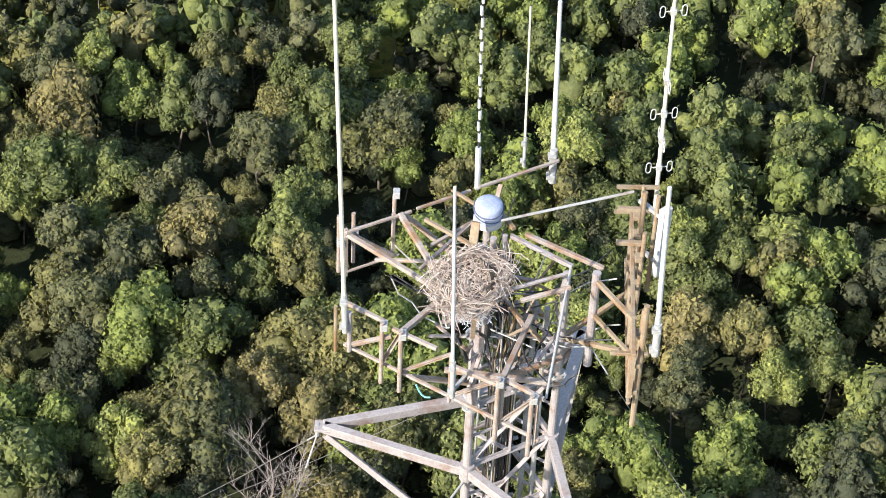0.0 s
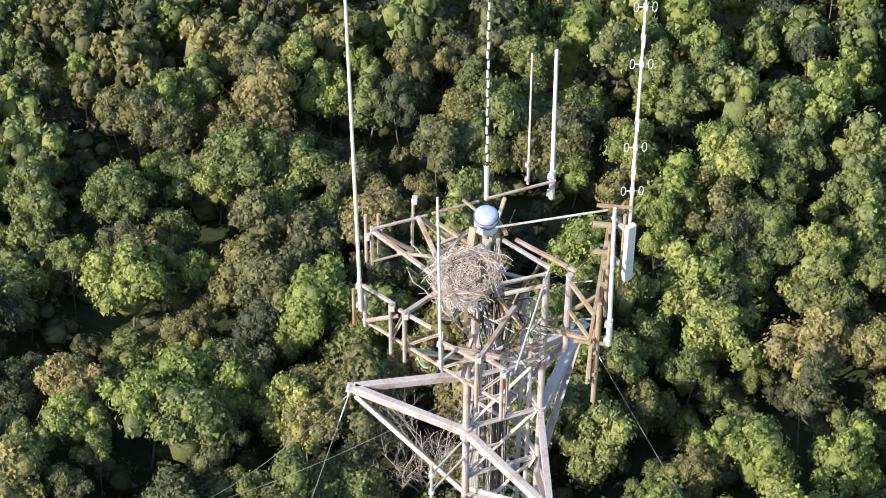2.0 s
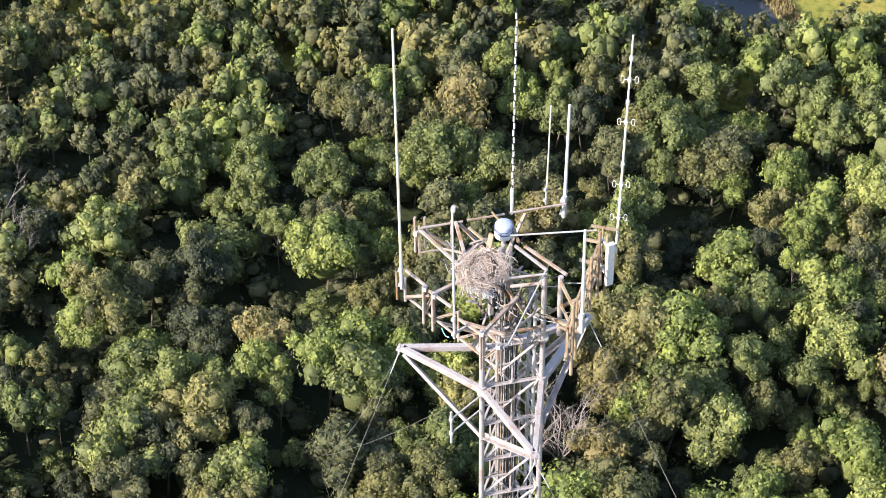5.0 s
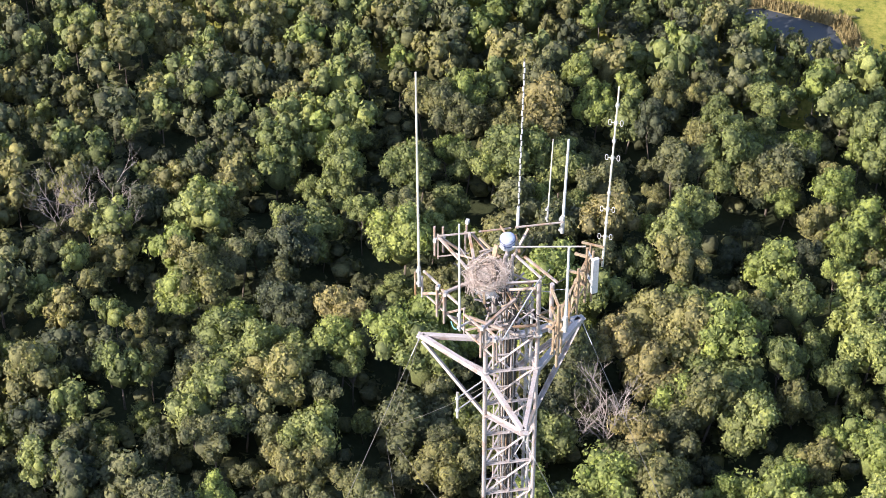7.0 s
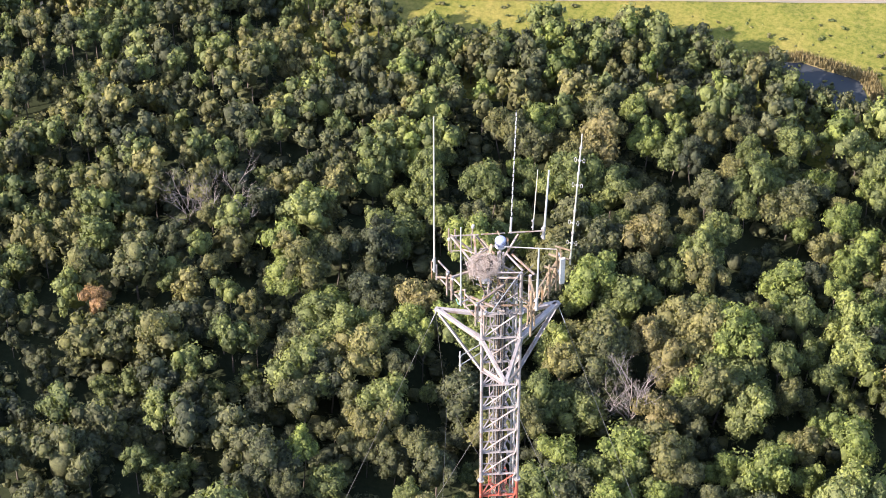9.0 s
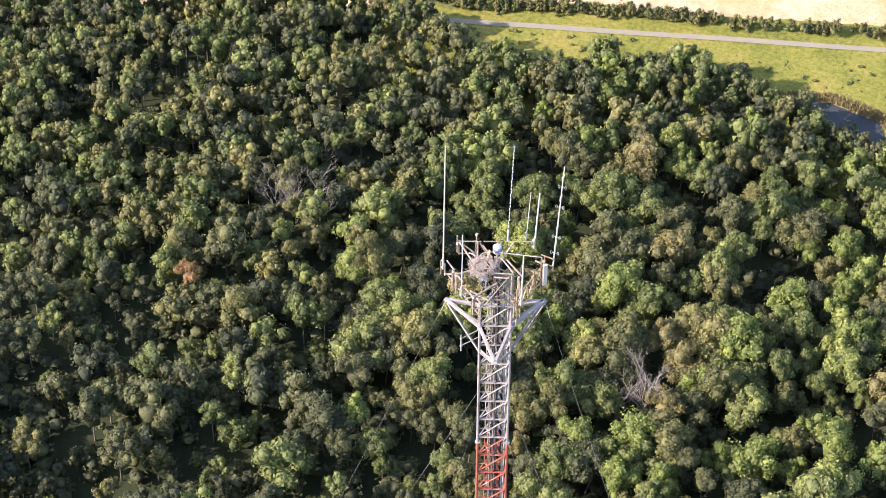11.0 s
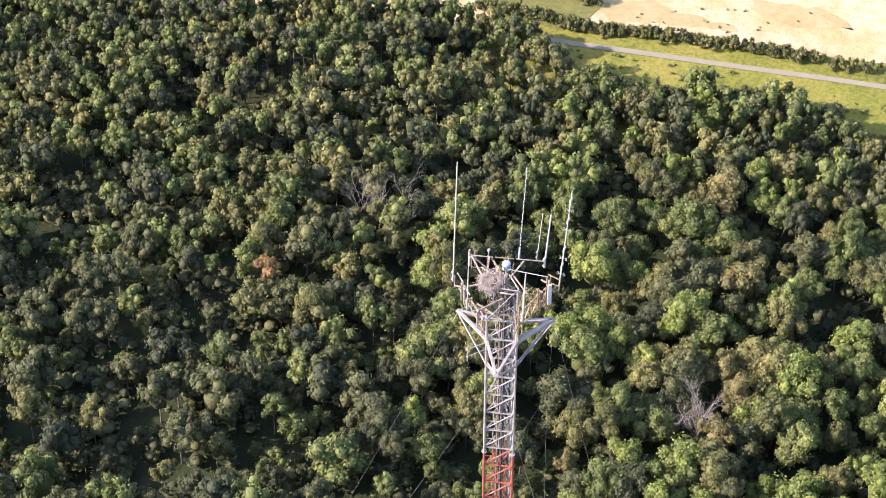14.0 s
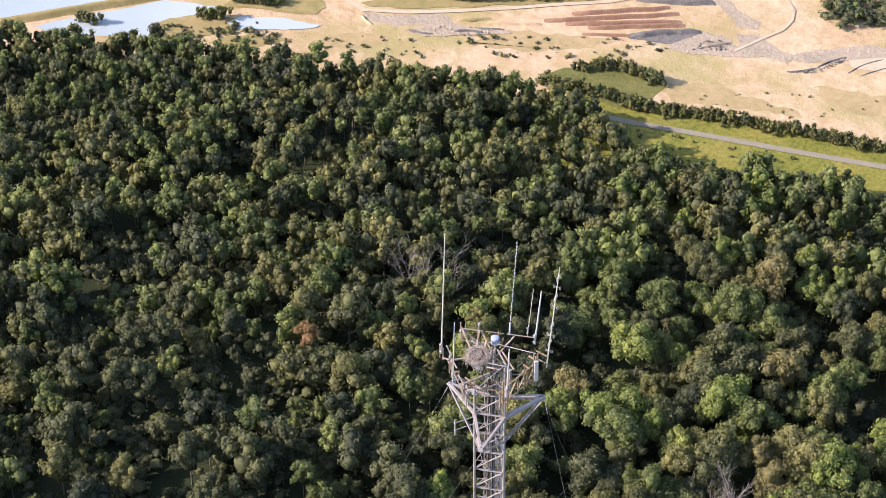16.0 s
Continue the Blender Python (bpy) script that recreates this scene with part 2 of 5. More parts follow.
def bar(bm, p, q, w, h, up=(0, 0, 1), bevel=0.0):
    """A rectangular member from p to q: w wide across, h deep along up."""
    p, q = Vector(p), Vector(q)
    z = (q - p).normalized()
    x = z.cross(Vector(up))
    x = x.normalized() if x.length > 1e-4 else Vector((1, 0, 0))
    y = x.cross(z)
    m = Matrix((( *x, 0), (*y, 0), (*z, 0), (0, 0, 0, 1))).transposed()
    m.translation = (p + q) / 2
    made = bmesh.ops.create_cube(bm, size=1.0, matrix=m @ Matrix.Diagonal((w, h, (q - p).length, 1)))
    if bevel:
        edges = {e for v in made["verts"] for e in v.link_edges}
        bmesh.ops.bevel(bm, geom=list(edges), offset=bevel, segments=1, affect="EDGES")
    return bm


def angle_iron(bm, p, q, w, t, up=(0, 0, 1)):
    """An L-section member from p to q with legs w wide and t thick."""
    p, q = Vector(p), Vector(q)
    z = (q - p).normalized()
    x = z.cross(Vector(up))
    x = x.normalized() if x.length > 1e-4 else Vector((1, 0, 0))
    y = x.cross(z)
    prof = ((0, 0), (w, 0), (w, t), (t, t), (t, w), (0, w))
    rings = [[bm.verts.new(e + x * (a - w / 2) + y * (b - w / 2)) for a, b in prof] for e in (p, q)]
    for k in range(6):
        bm.faces.new((rings[0][k], rings[0][(k + 1) % 6], rings[1][(k + 1) % 6], rings[1][k]))
    bm.faces.new(rings[0][::-1])
    bm.faces.new(rings[1])
    bmesh.ops.recalc_face_normals(bm, faces=bm.faces[:])
    return bm


def B():
    return bmesh.new()


def curve_tube(bm, pts, r, seg=6):
    """One unbroken round tube along the points."""
    pts = [Vector(p) for p in pts]
    rings = []
    for k, p in enumerate(pts):
        d = (pts[min(k + 1, len(pts) - 1)] - pts[max(k - 1, 0)])
        d = d.normalized() if d.length > 1e-6 else Vector((0, 0, 1))
        x = d.cross(Vector((0.31, 0.89, 0.33))).normalized()
        y = d.cross(x)
        rings.append([bm.verts.new(p + (x * math.cos(q * 6.2832 / seg) + y * math.sin(q * 6.2832 / seg)) * r) for q in range(seg)])
    for a, b in zip(rings, rings[1:]):
        for q in range(seg):
            bm.faces.new((a[q], a[(q + 1) % seg], b[(q + 1) % seg], b[q]))
    bm.faces.new(rings[0][::-1])
    bm.faces.new(rings[-1])
    return bm


# ---- land ----
bm = B()
bmesh.ops.create_icosphere(bm, subdivisions=1, radius=1.0)
ICO_V = np.array([v.co for v in bm.verts])
ICO_F = np.array([[v.index for v in f.verts] for f in bm.faces])
bm.free()


def tri_mesh(name, v, f, mats, index=None, tint=None):
    me = bpy.data.meshes.new(name)
    me.vertices.add(len(v))
    me.vertices.foreach_set("co", np.ascontiguousarray(v, dtype=np.float32).ravel())
    me.loops.add(3 * len(f))
    me.loops.foreach_set("vertex_index", np.ascontiguousarray(f, dtype=np.int32).ravel())
    me.polygons.add(len(f))
    me.polygons.foreach_set("loop_start", np.arange(0, 3 * len(f), 3, dtype=np.int32))
    for m in mats:
        me.materials.append(m)
    if index is not None:
        me.polygons.foreach_set("material_index", np.ascontiguousarray(index, dtype=np.int32))
    if tint is not None:
        me.attributes.new("tint", "FLOAT", "POINT").data.foreach_set("value", np.ascontiguousarray(tint, dtype=np.float32))
    me.update(calc_edges=True)
    return me


def inside(x, y, poly):
    hit = False
    for (ax, ay), (bx, by) in zip(poly, poly[1:] + poly[:1]):
        if (ay > y) != (by > y) and x < ax + (y - ay) * (bx - ax) / (by - ay):
            hit = not hit
    return hit



def sheet(name, outline, z, mat, label, category, cells=0, relief=0.0, kind="structure", edge=0.0):
    """A flat patch of land with a slightly ragged outline; with cells it is a grid with gentle relief."""
    ring = []
    for (ax, ay), (bx, by) in zip(outline, outline[1:] + outline[:1]):
        d = math.hypot(bx - ax, by - ay)
        n = min(90, max(2, int(d / 1.1)))
        for k in range(n):
            f = k / n
            px, py = ax + (bx - ax) * f, ay + (by - ay) * f
            w = 0.6 * edge * (2.0 * noise.noise((px * 0.16, py * 0.16, 1.7)) + 1.1 * noise.noise((px * 0.55, py * 0.55, 5.1)) + 0.6 * noise.noise((px * 1.4, py * 1.4, 9.3)))
            ring.append((px - (by - ay) / d * w, py + (bx - ax) / d * w))
    bm = B()
    face = bm.faces.new([bm.verts.new((x, y, z)) for x, y in ring])
    if face.normal.z < 0 or face.calc_area() == 0:
        face.normal_flip()
    bmesh.ops.triangulate(bm, faces=bm.faces[:])
    bmesh.ops.recalc_face_normals(bm, faces=bm.faces[:])
    if cells:
        bmesh.ops.subdivide_edges(bm, edges=bm.edges[:], cuts=cells, use_grid_fill=True)
        for v in bm.verts:
            if not v.is_boundary:
                v.co.z += relief * max(0.0, 0.5 + noise.fractal((v.co.x * 0.05, v.co.y * 0.05, 7.3), 0.9, 2.1, 4))
    for f in bm.faces:
        if f.normal.z < 0:
            f.normal_flip()
    ob = new(name, mesh_from(name, bm, mat))
    return tagged(ob, label, category, kind=kind)


bm = B()
bmesh.ops.create_grid(bm, x_segments=40, y_segments=40, size=2400)
tagged(new("ground", mesh_from("ground", bm, SOIL)), "dark leaf-littered forest floor reaching the horizon", "ground", kind="structure")

# where the wood ends, west to east
EDGE = [(-282, 20), (-218, 40), (-178, 68), (-164, 79), (-154, 87), (-141, 95), (-124, 104), (-107, 113), (-95, 119.5), (-84, 124.3), (-77, 124.8), (-73, 122), (-66, 121), (-57, 123), (-48, 127), (-42, 131.5), (-37, 137.5), (-32, 136.2), (-26, 134.7), (-20, 133.2), (-13, 131.5), (-5, 129.8), (4, 131.5), (13, 137.5), (17, 153), (25, 178), (49, 222), (81, 276)]
OPEN = EDGE + [(120, 600), (-700, 600), (-700, 30)]
sheet("open_land", OPEN, 0.03, SAND, "pale sandy quarry land beyond the woods", "quarry", edge=0.8)
sheet("meadow", [(-86.9, 120.9), (-81.9, 117.6), (-67.6, 108.5), (-54.4, 114), (-42.6, 118.1), (-28.9, 122.1), (-16.3, 121.5), (-3.9, 120.7), (7.8, 125.1), (15.2, 133.4), (17.6, 153), (22.4, 170.7), (21.9, 173.5), (-6.6, 160.4), (-36.7, 149.2), (-57.6, 140.6), (-74.8, 133.9), (-86.1, 128.4)], 0.06, GRASS, "sunny yellow-green meadow beside the road", "meadow", edge=0.5)
sheet("verge", [(-85.2, 127.2), (-75.3, 131.7), (-58, 138.1), (-36.9, 146.5), (-6.5, 157.7), (22.5, 170.2), (21.6, 175.3), (-22.6, 158.3), (-36.4, 151.5), (-49.8, 146.4), (-64.4, 140.1), (-75.6, 135.6), (-86.7, 130.6)], 0.075, GRASS, "grassy verge along the road", "verge", edge=0.6)
sheet("pond", [(-20.6, 138), (-13.7, 140.9), (-4.8, 140.3), (-2.8, 136.6), (-6.3, 133), (-14.5, 131.6)], 0.1, POND, "small dark still pond at the meadow edge", "pond", edge=0.5)
sheet("reed_belt", [(-23.1, 138.1), (-14.6, 142.4), (-3.5, 142.2), (0, 137.1), (-1.8, 135.8), (-5.2, 139.9), (-13.7, 140.5), (-20.6, 137.6)], 0.13, REEDS, "tan dry reeds along the pond", "reeds", edge=0.3)
sheet("scrub_mound", [(-93.2, 130), (-90.4, 134.2), (-86.8, 139), (-80.9, 140.7), (-74.5, 141.2), (-74.7, 136.2), (-77, 132.1), (-82.9, 130.7), (-89.3, 129.7)], 0.09, SCRUB, "green scrubby mound at the quarry edge", "scrub", edge=0.6)
sheet("scrub_flat", [(-109.7, 127.7), (-104.2, 136.3), (-96.2, 141.8), (-88.2, 145.8), (-90, 141.6), (-96.4, 134.2), (-105.2, 129.8)], 0.05, THINSCRUB, "dry yellow scrub on the quarry floor", "scrub", edge=1.4)
sheet("scrub_shore", [(-142.2, 101.6), (-137.8, 108.3), (-131.5, 111.4), (-134, 107), (-138.3, 103.1)], 0.05, DRYGRASS, "dry olive scrub near the inlet", "scrub", edge=0.8)
sheet("scrub_hollow", [(-128.5, 113.8), (-125.2, 118.9), (-119.4, 122.7), (-118.6, 120.2), (-124, 114.6)], 0.055, THINSCRUB, "olive scrub in a sandy hollow", "scrub", edge=0.9)
sheet("scrub_slope", [(-75.1, 140.7), (-68.8, 146.6), (-60.9, 148.4), (-52.3, 149), (-61.9, 143.1), (-71.2, 138.6)], 0.052, THINSCRUB, "thin yellow scrub above the hedgerow", "scrub", edge=1.4)
sheet("scrub_bank", [(-55.4, 157), (-44.3, 162.1), (-35.6, 160.7), (-41.2, 157.1), (-49.2, 154.4)], 0.052, THINSCRUB, "thin yellow scrub on the sand", "scrub", edge=1.4)
sheet("peninsula", [(-153.5, 97.7), (-152.2, 102.2), (-148.9, 105.8), (-143.5, 109), (-138.5, 109.7), (-141.4, 105), (-149.2, 99.1)], 0.13, DRYGRASS, "tan lake shore with low shrubs", "shore", edge=0.5)
sheet("lake", [(-168.8, 85.8), (-164.8, 92.7), (-161.3, 97.5), (-156.4, 105.2), (-151.7, 108.1), (-147.4, 109.9), (-148.7, 105.6), (-151.9, 101.9), (-153.4, 98.6), (-149.7, 97.5), (-156.2, 92.3), (-164.2, 86.7)], 0.11, WATER, "calm pale blue lake beyond the woods", "lake", edge=0.3)
sheet("lake_inlet", [(-143.3, 107.5), (-142.6, 110.5), (-136.9, 114.5), (-130.2, 117.2), (-130.3, 115.9), (-136.1, 110.7), (-140.9, 107.3)], 0.145, WATER, "shallow pale inlet beside the quarry", "water", edge=0.4)
sheet("far_basin", [(-177.4, 80.5), (-191, 90.4), (-159.6, 115.7), (-162.4, 100.7), (-169.3, 91.7), (-175.2, 83.7)], 0.12, WATER, "wide pale basin behind a grassy dike", "water", edge=0.3)
sheet("far_green", [(-128.8, 126.1), (-125.8, 131.8), (-95.6, 157.4), (-93.3, 155.9), (-104.2, 145.9), (-114.4, 136.5), (-123.2, 128.6)], 0.12, DRYGRASS, "olive grass strip behind the quarry", "grass", edge=0.6)
sheet("near_green", [(-147.4, 110.7), (-146.2, 115.9), (-137.3, 123.8), (-133.2, 121.4), (-133, 119), (-138.1, 115.8)], 0.12, DRYGRASS, "olive grass behind the inlet", "grass", edge=0.6)
sheet("grey_plain", [(-127.1, 124.2), (-115.9, 132.8), (-112.4, 131.9), (-119.9, 124.7), (-124, 123.5)], 0.06, ROCK, "pale grey crushed stone beside the haul track", "rock", edge=0.9)
sheet("rock_floor", [(-118.8, 125.2), (-112.8, 131.4), (-106.2, 135.7), (-103.5, 136.3), (-108.3, 130.6), (-115.5, 125.5)], 0.14, ROCK, "grey broken rock on the quarry floor", "rock", edge=0.9)
sheet("pit_floor", [(-87.6, 147.5), (-84.8, 150.9), (-77.8, 157.1), (-78.3, 154.5), (-79.9, 151.1), (-82.4, 149.3)], 0.07, DARKROCK, "dark blue-grey rock in the quarry pit", "pit", edge=0.5)
sheet("grey_fan", [(-80.4, 149.5), (-77.5, 156.6), (-74.2, 158.3), (-71.7, 157.1), (-65.6, 157.3), (-70.4, 153.8), (-75.5, 151.1)], 0.09, ROCK, "pale grey crushed stone by the pit", "rock", edge=0.8)
sheet("grey_terrace", [(-81.9, 165), (-80.8, 168), (-76.3, 165.9), (-71.8, 165.4), (-71, 163.2), (-74, 161.2), (-76.8, 163.4)], 0.1, ROCK, "pale grey stone terrace above the pit", "rock", edge=0.7)
sheet("grey_ramp", [(-73.5, 160), (-69.2, 162.3), (-62.7, 161.6), (-56.4, 169), (-51.1, 172.9), (-49.9, 171), (-58.5, 161.8), (-62.8, 158), (-68.8, 156.6)], 0.1, ROCK, "pale grey gravel ramp out of the pit", "rock", edge=0.8)
sheet("white_bank", [(-55.4, 167.5), (-50.6, 172.1), (-44.6, 175.4), (-40.6, 168.9), (-47.4, 166.9), (-52.8, 165.2)], 0.085, PALESAND, "bleached white sand bank", "sand", edge=0.8)


def bank(name, p, q, width, height, mat, label, category, group="", bow=0.0, kind="", rough=1.0):
    """A long earth bank from p to q with a steep and a gentle side and slightly uneven crest."""
    p, q = Vector((*p, 0)), Vector((*q, 0))
    side = Vector(((q - p).y, -(q - p).x, 0)).normalized()
    n = max(10, int((q - p).length / 0.55))
    bm = B()
    rings = []
    prof = ((-0.62, 0.0), (-0.42, 0.30), (-0.22, 0.80), (-0.05, 1.0), (0.12, 0.97), (0.26, 0.55), (0.40, 0.15), (0.5, 0.0))
    for i in range(n + 1):
        f = i / n
        c = p.lerp(q, f)
        c += side * (bow * 4 * f * (1 - f) + 0.5 * rough * noise.noise((c.x * 0.3, c.y * 0.3, 2.0)) * min(width, 2.5))
        k = min(1.0, 6 * f, 6 * (1 - f)) * (0.95 + 0.35 * rough * noise.noise((c.x * 0.4, c.y * 0.4, 4.0)))
        rings.append([bm.verts.new(c + side * x * width * (1 + 0.5 * rough * noise.noise((c.x * 0.7, c.y * 0.7, j * 3.0))) + Vector((0, 0, 0.02 + z * height * k))) for j, (x, z) in enumerate(prof)])
    for r0, r1 in zip(rings, rings[1:]):
        for j in range(len(prof) - 1):
            bm.faces.new((r0[j], r0[j + 1], r1[j + 1], r1[j])).smooth = True
    bmesh.ops.recalc_face_normals(bm, faces=bm.faces[:])
    if sum(f.normal.z for f in bm.faces) < 0:
        bmesh.ops.reverse_faces(bm, faces=bm.faces[:])
    return tagged(new(name, mesh_from(name, bm, mat)), label, category, group, kind)


bank("quarry_bench", (-98.5, 146.8), (-86.1, 159), 1.15, 0.62, REDCLAY, "long red-brown earth bench in the quarry", "quarry bench", "benches of the quarry", rough=0.3)
bank("quarry_bench", (-101.1, 142.2), (-83.8, 158.6), 1.15, 0.62, REDCLAY, "long red-brown earth bench in the quarry", "quarry bench", "benches of the quarry", rough=0.3)
bank("quarry_bench", (-97.7, 143.8), (-82.2, 157), 1.15, 0.62, REDCLAY, "long red-brown earth bench in the quarry", "quarry bench", "benches of the quarry", rough=0.3)
bank("quarry_bench", (-94, 145.4), (-81.2, 156.6), 1.15, 0.62, REDCLAY, "long red-brown earth bench in the quarry", "quarry bench", "benches of the quarry", rough=0.3)
bank("quarry_bench", (-93.8, 143.5), (-86.5, 148.6), 0.8, 0.4, REDCLAY, "long red-brown earth bench in the quarry", "quarry bench", "benches of the quarry", rough=0.4)
bank("pit_wall", (-87.1, 147.9), (-77.8, 156.8), 1.5, 0.9, DARKROCK, "dark grey rock face beside the quarry pit", "pit wall", bow=-0.5, rough=0.6)
bank("pit_wall", (-92.2, 157), (-80.6, 164.9), 1.4, 0.9, DARKROCK, "dark purple-grey rock face at the back of the quarry", "pit wall", rough=0.5)
# dark rock colour on the next four stands in for the banks' shadow lines
bank("spoil_bank", (-60.7, 157), (-57.2, 160.9), 0.5, 0.25, DARKROCK, "low uneven bank of quarry spoil", "spoil bank", "spoil banks of the quarry", bow=0.2, rough=1.0)
bank("spoil_bank", (-57.2, 160.9), (-54.9, 166.8), 0.45, 0.25, DARKROCK, "low uneven bank of quarry spoil", "spoil bank", "spoil banks of the quarry", bow=-0.4, rough=1.0)
bank("spoil_bank", (-52.5, 163), (-49.5, 170.3), 0.35, 0.2, DARKROCK, "low uneven bank of quarry spoil", "spoil bank", "spoil banks of the quarry", bow=-0.5, rough=1.0)
bank("spoil_bank", (-50.4, 163.7), (-46.9, 170), 0.3, 0.16, DARKROCK, "low uneven bank of quarry spoil", "spoil bank", "spoil banks of the quarry", bow=-0.3, rough=1.0)
bank("spoil_bank", (-113, 132.9), (-108.6, 137.2), 0.9, 0.5, SAND, "low uneven bank of quarry spoil", "spoil bank", "spoil banks of the quarry", bow=0.2, rough=1.0)
bank("spoil_bank", (-108.5, 135.5), (-100.5, 141.1), 0.9, 0.5, SAND, "low uneven bank of quarry spoil", "spoil bank", "spoil banks of the quarry", bow=-0.2, rough=1.0)
bank("spoil_bank", (-117.8, 125.6), (-113.3, 127.8), 0.7, 0.4, DARKROCK, "low uneven bank of quarry spoil", "spoil bank", "spoil banks of the quarry", bow=0.2, rough=1.0)
bank("spoil_bank", (-111.7, 130.1), (-106.9, 133.2), 0.8, 0.45, DARKROCK, "low uneven bank of quarry spoil", "spoil bank", "spoil banks of the quarry", bow=-0.2, rough=1.0)
bank("spoil_bank", (-109.3, 133.3), (-104.6, 136.2), 0.6, 0.35, DARKROCK, "low uneven bank of quarry spoil", "spoil bank", "spoil banks of the quarry", bow=0.2, rough=1.0)
bank("spoil_bank", (-76, 153.2), (-72.5, 157.6), 0.8, 0.5, ROCK, "low uneven bank of quarry spoil", "spoil bank", "spoil banks of the quarry", bow=0.2, rough=1.0)
bank("spoil_bank", (-126.7, 123.7), (-123.5, 123), 0.6, 0.35, SAND, "low uneven bank of quarry spoil", "spoil bank", "spoil banks of the quarry", bow=0.2, rough=1.0)
bank("dike", (-175.9, 80.5), (-155.1, 109.5), 2.4, 0.8, DRYGRASS, "long low grassy dike between lake and basin", "dike", kind="structure", rough=0.12)


def rubble(outline, count, low, high, mat, label):
    """Broken rock lying loose inside an outline."""
    r = np.random.default_rng(count)
    xs, ys = [p[0] for p in outline], [p[1] for p in outline]
    vs, fs, n = [], [], 0
    while len(vs) < count:
        x, y = r.uniform(min(xs), max(xs)), r.uniform(min(ys), max(ys))
        if inside(x, y, outline):
            s = low + (high - low) * r.random() ** 3
            v = ICO_V * (1 + r.uniform(-0.35, 0.35, (len(ICO_V), 1))) * (s * r.uniform(0.8, 1.6), s, s * 0.6) + (x, y, 0.15 + s * 0.2)
            vs.append(v)
            fs.append(ICO_F + n)
            n += len(v)
    tagged(new("rubble", tri_mesh("rubble", np.concatenate(vs), np.concatenate(fs), [mat])), label, "rubble", kind="stuff")


def ribbon(name, way, half, z, mat, label, category):
    bm = B()
    rings = []
    for k, (x, y) in enumerate(way):
        a, b = way[max(0, k - 1)], way[min(len(way) - 1, k + 1)]
        nx, ny = -(b[1] - a[1]), b[0] - a[0]
        s = half / math.hypot(nx, ny)
        rings.append([bm.verts.new((x + nx * s, y + ny * s, z)), bm.verts.new((x - nx * s, y - ny * s, z))])
    for a, b in zip(rings, rings[1:]):
        bm.faces.new((a[0], a[1], b[1], b[0]))
    bmesh.ops.recalc_face_normals(bm, faces=bm.faces[:])
    if bm.faces[:][0].normal.z < 0:
        bmesh.ops.reverse_faces(bm, faces=bm.faces[:])
    tagged(new(name, mesh_from(name, bm, mat)), label, category, kind="structure")


rubble([(-118.5, 125.4), (-112.7, 131.3), (-104.1, 136.2), (-108.4, 130.7)], 200, 0.04, 0.2, ROCK, "loose grey rock on the quarry floor")
rubble([(-76.5, 151.7), (-76.5, 156), (-72.2, 157.5), (-72.2, 154.7)], 140, 0.04, 0.22, DARKROCK, "loose dark rock beside the quarry pit")
# dark stones added to draw the ledge's shadow line
rubble([(-60.3, 156.9), (-57.1, 160.7), (-55, 167), (-54.8, 164.8), (-56.8, 159.3)], 110, 0.04, 0.2, DARKROCK, "dark rock added along a ledge's shadow line")
ribbon("road", [(-85.9, 124.6), (-80.9, 126.8), (-73, 130), (-62, 134.8), (-48.5, 140.5), (-34.6, 146.6), (-17.9, 153.6), (0.2, 161.4), (22.3, 171.2), (52, 186.4)], 0.60, 0.16, ASPHALT, "pale worn two-lane road across the meadow", "road")
ribbon("haul_track", [(-135, 125.7), (-130.9, 125.2), (-127.3, 125.1), (-121.1, 129.2), (-115.2, 134.4), (-108, 141.2), (-102.5, 146.9), (-95.4, 153.8), (-91.7, 158.8)], 0.42, 0.17, PALESAND, "pale dusty haul track through the quarry", "track")
ribbon("pit_track", [(-70.7, 156), (-68.8, 162.2), (-67.5, 166), (-67.7, 169.1), (-69, 171.7), (-71.8, 173.6)], 0.26, 0.18, PALESAND, "pale dusty track climbing out of the pit", "track")

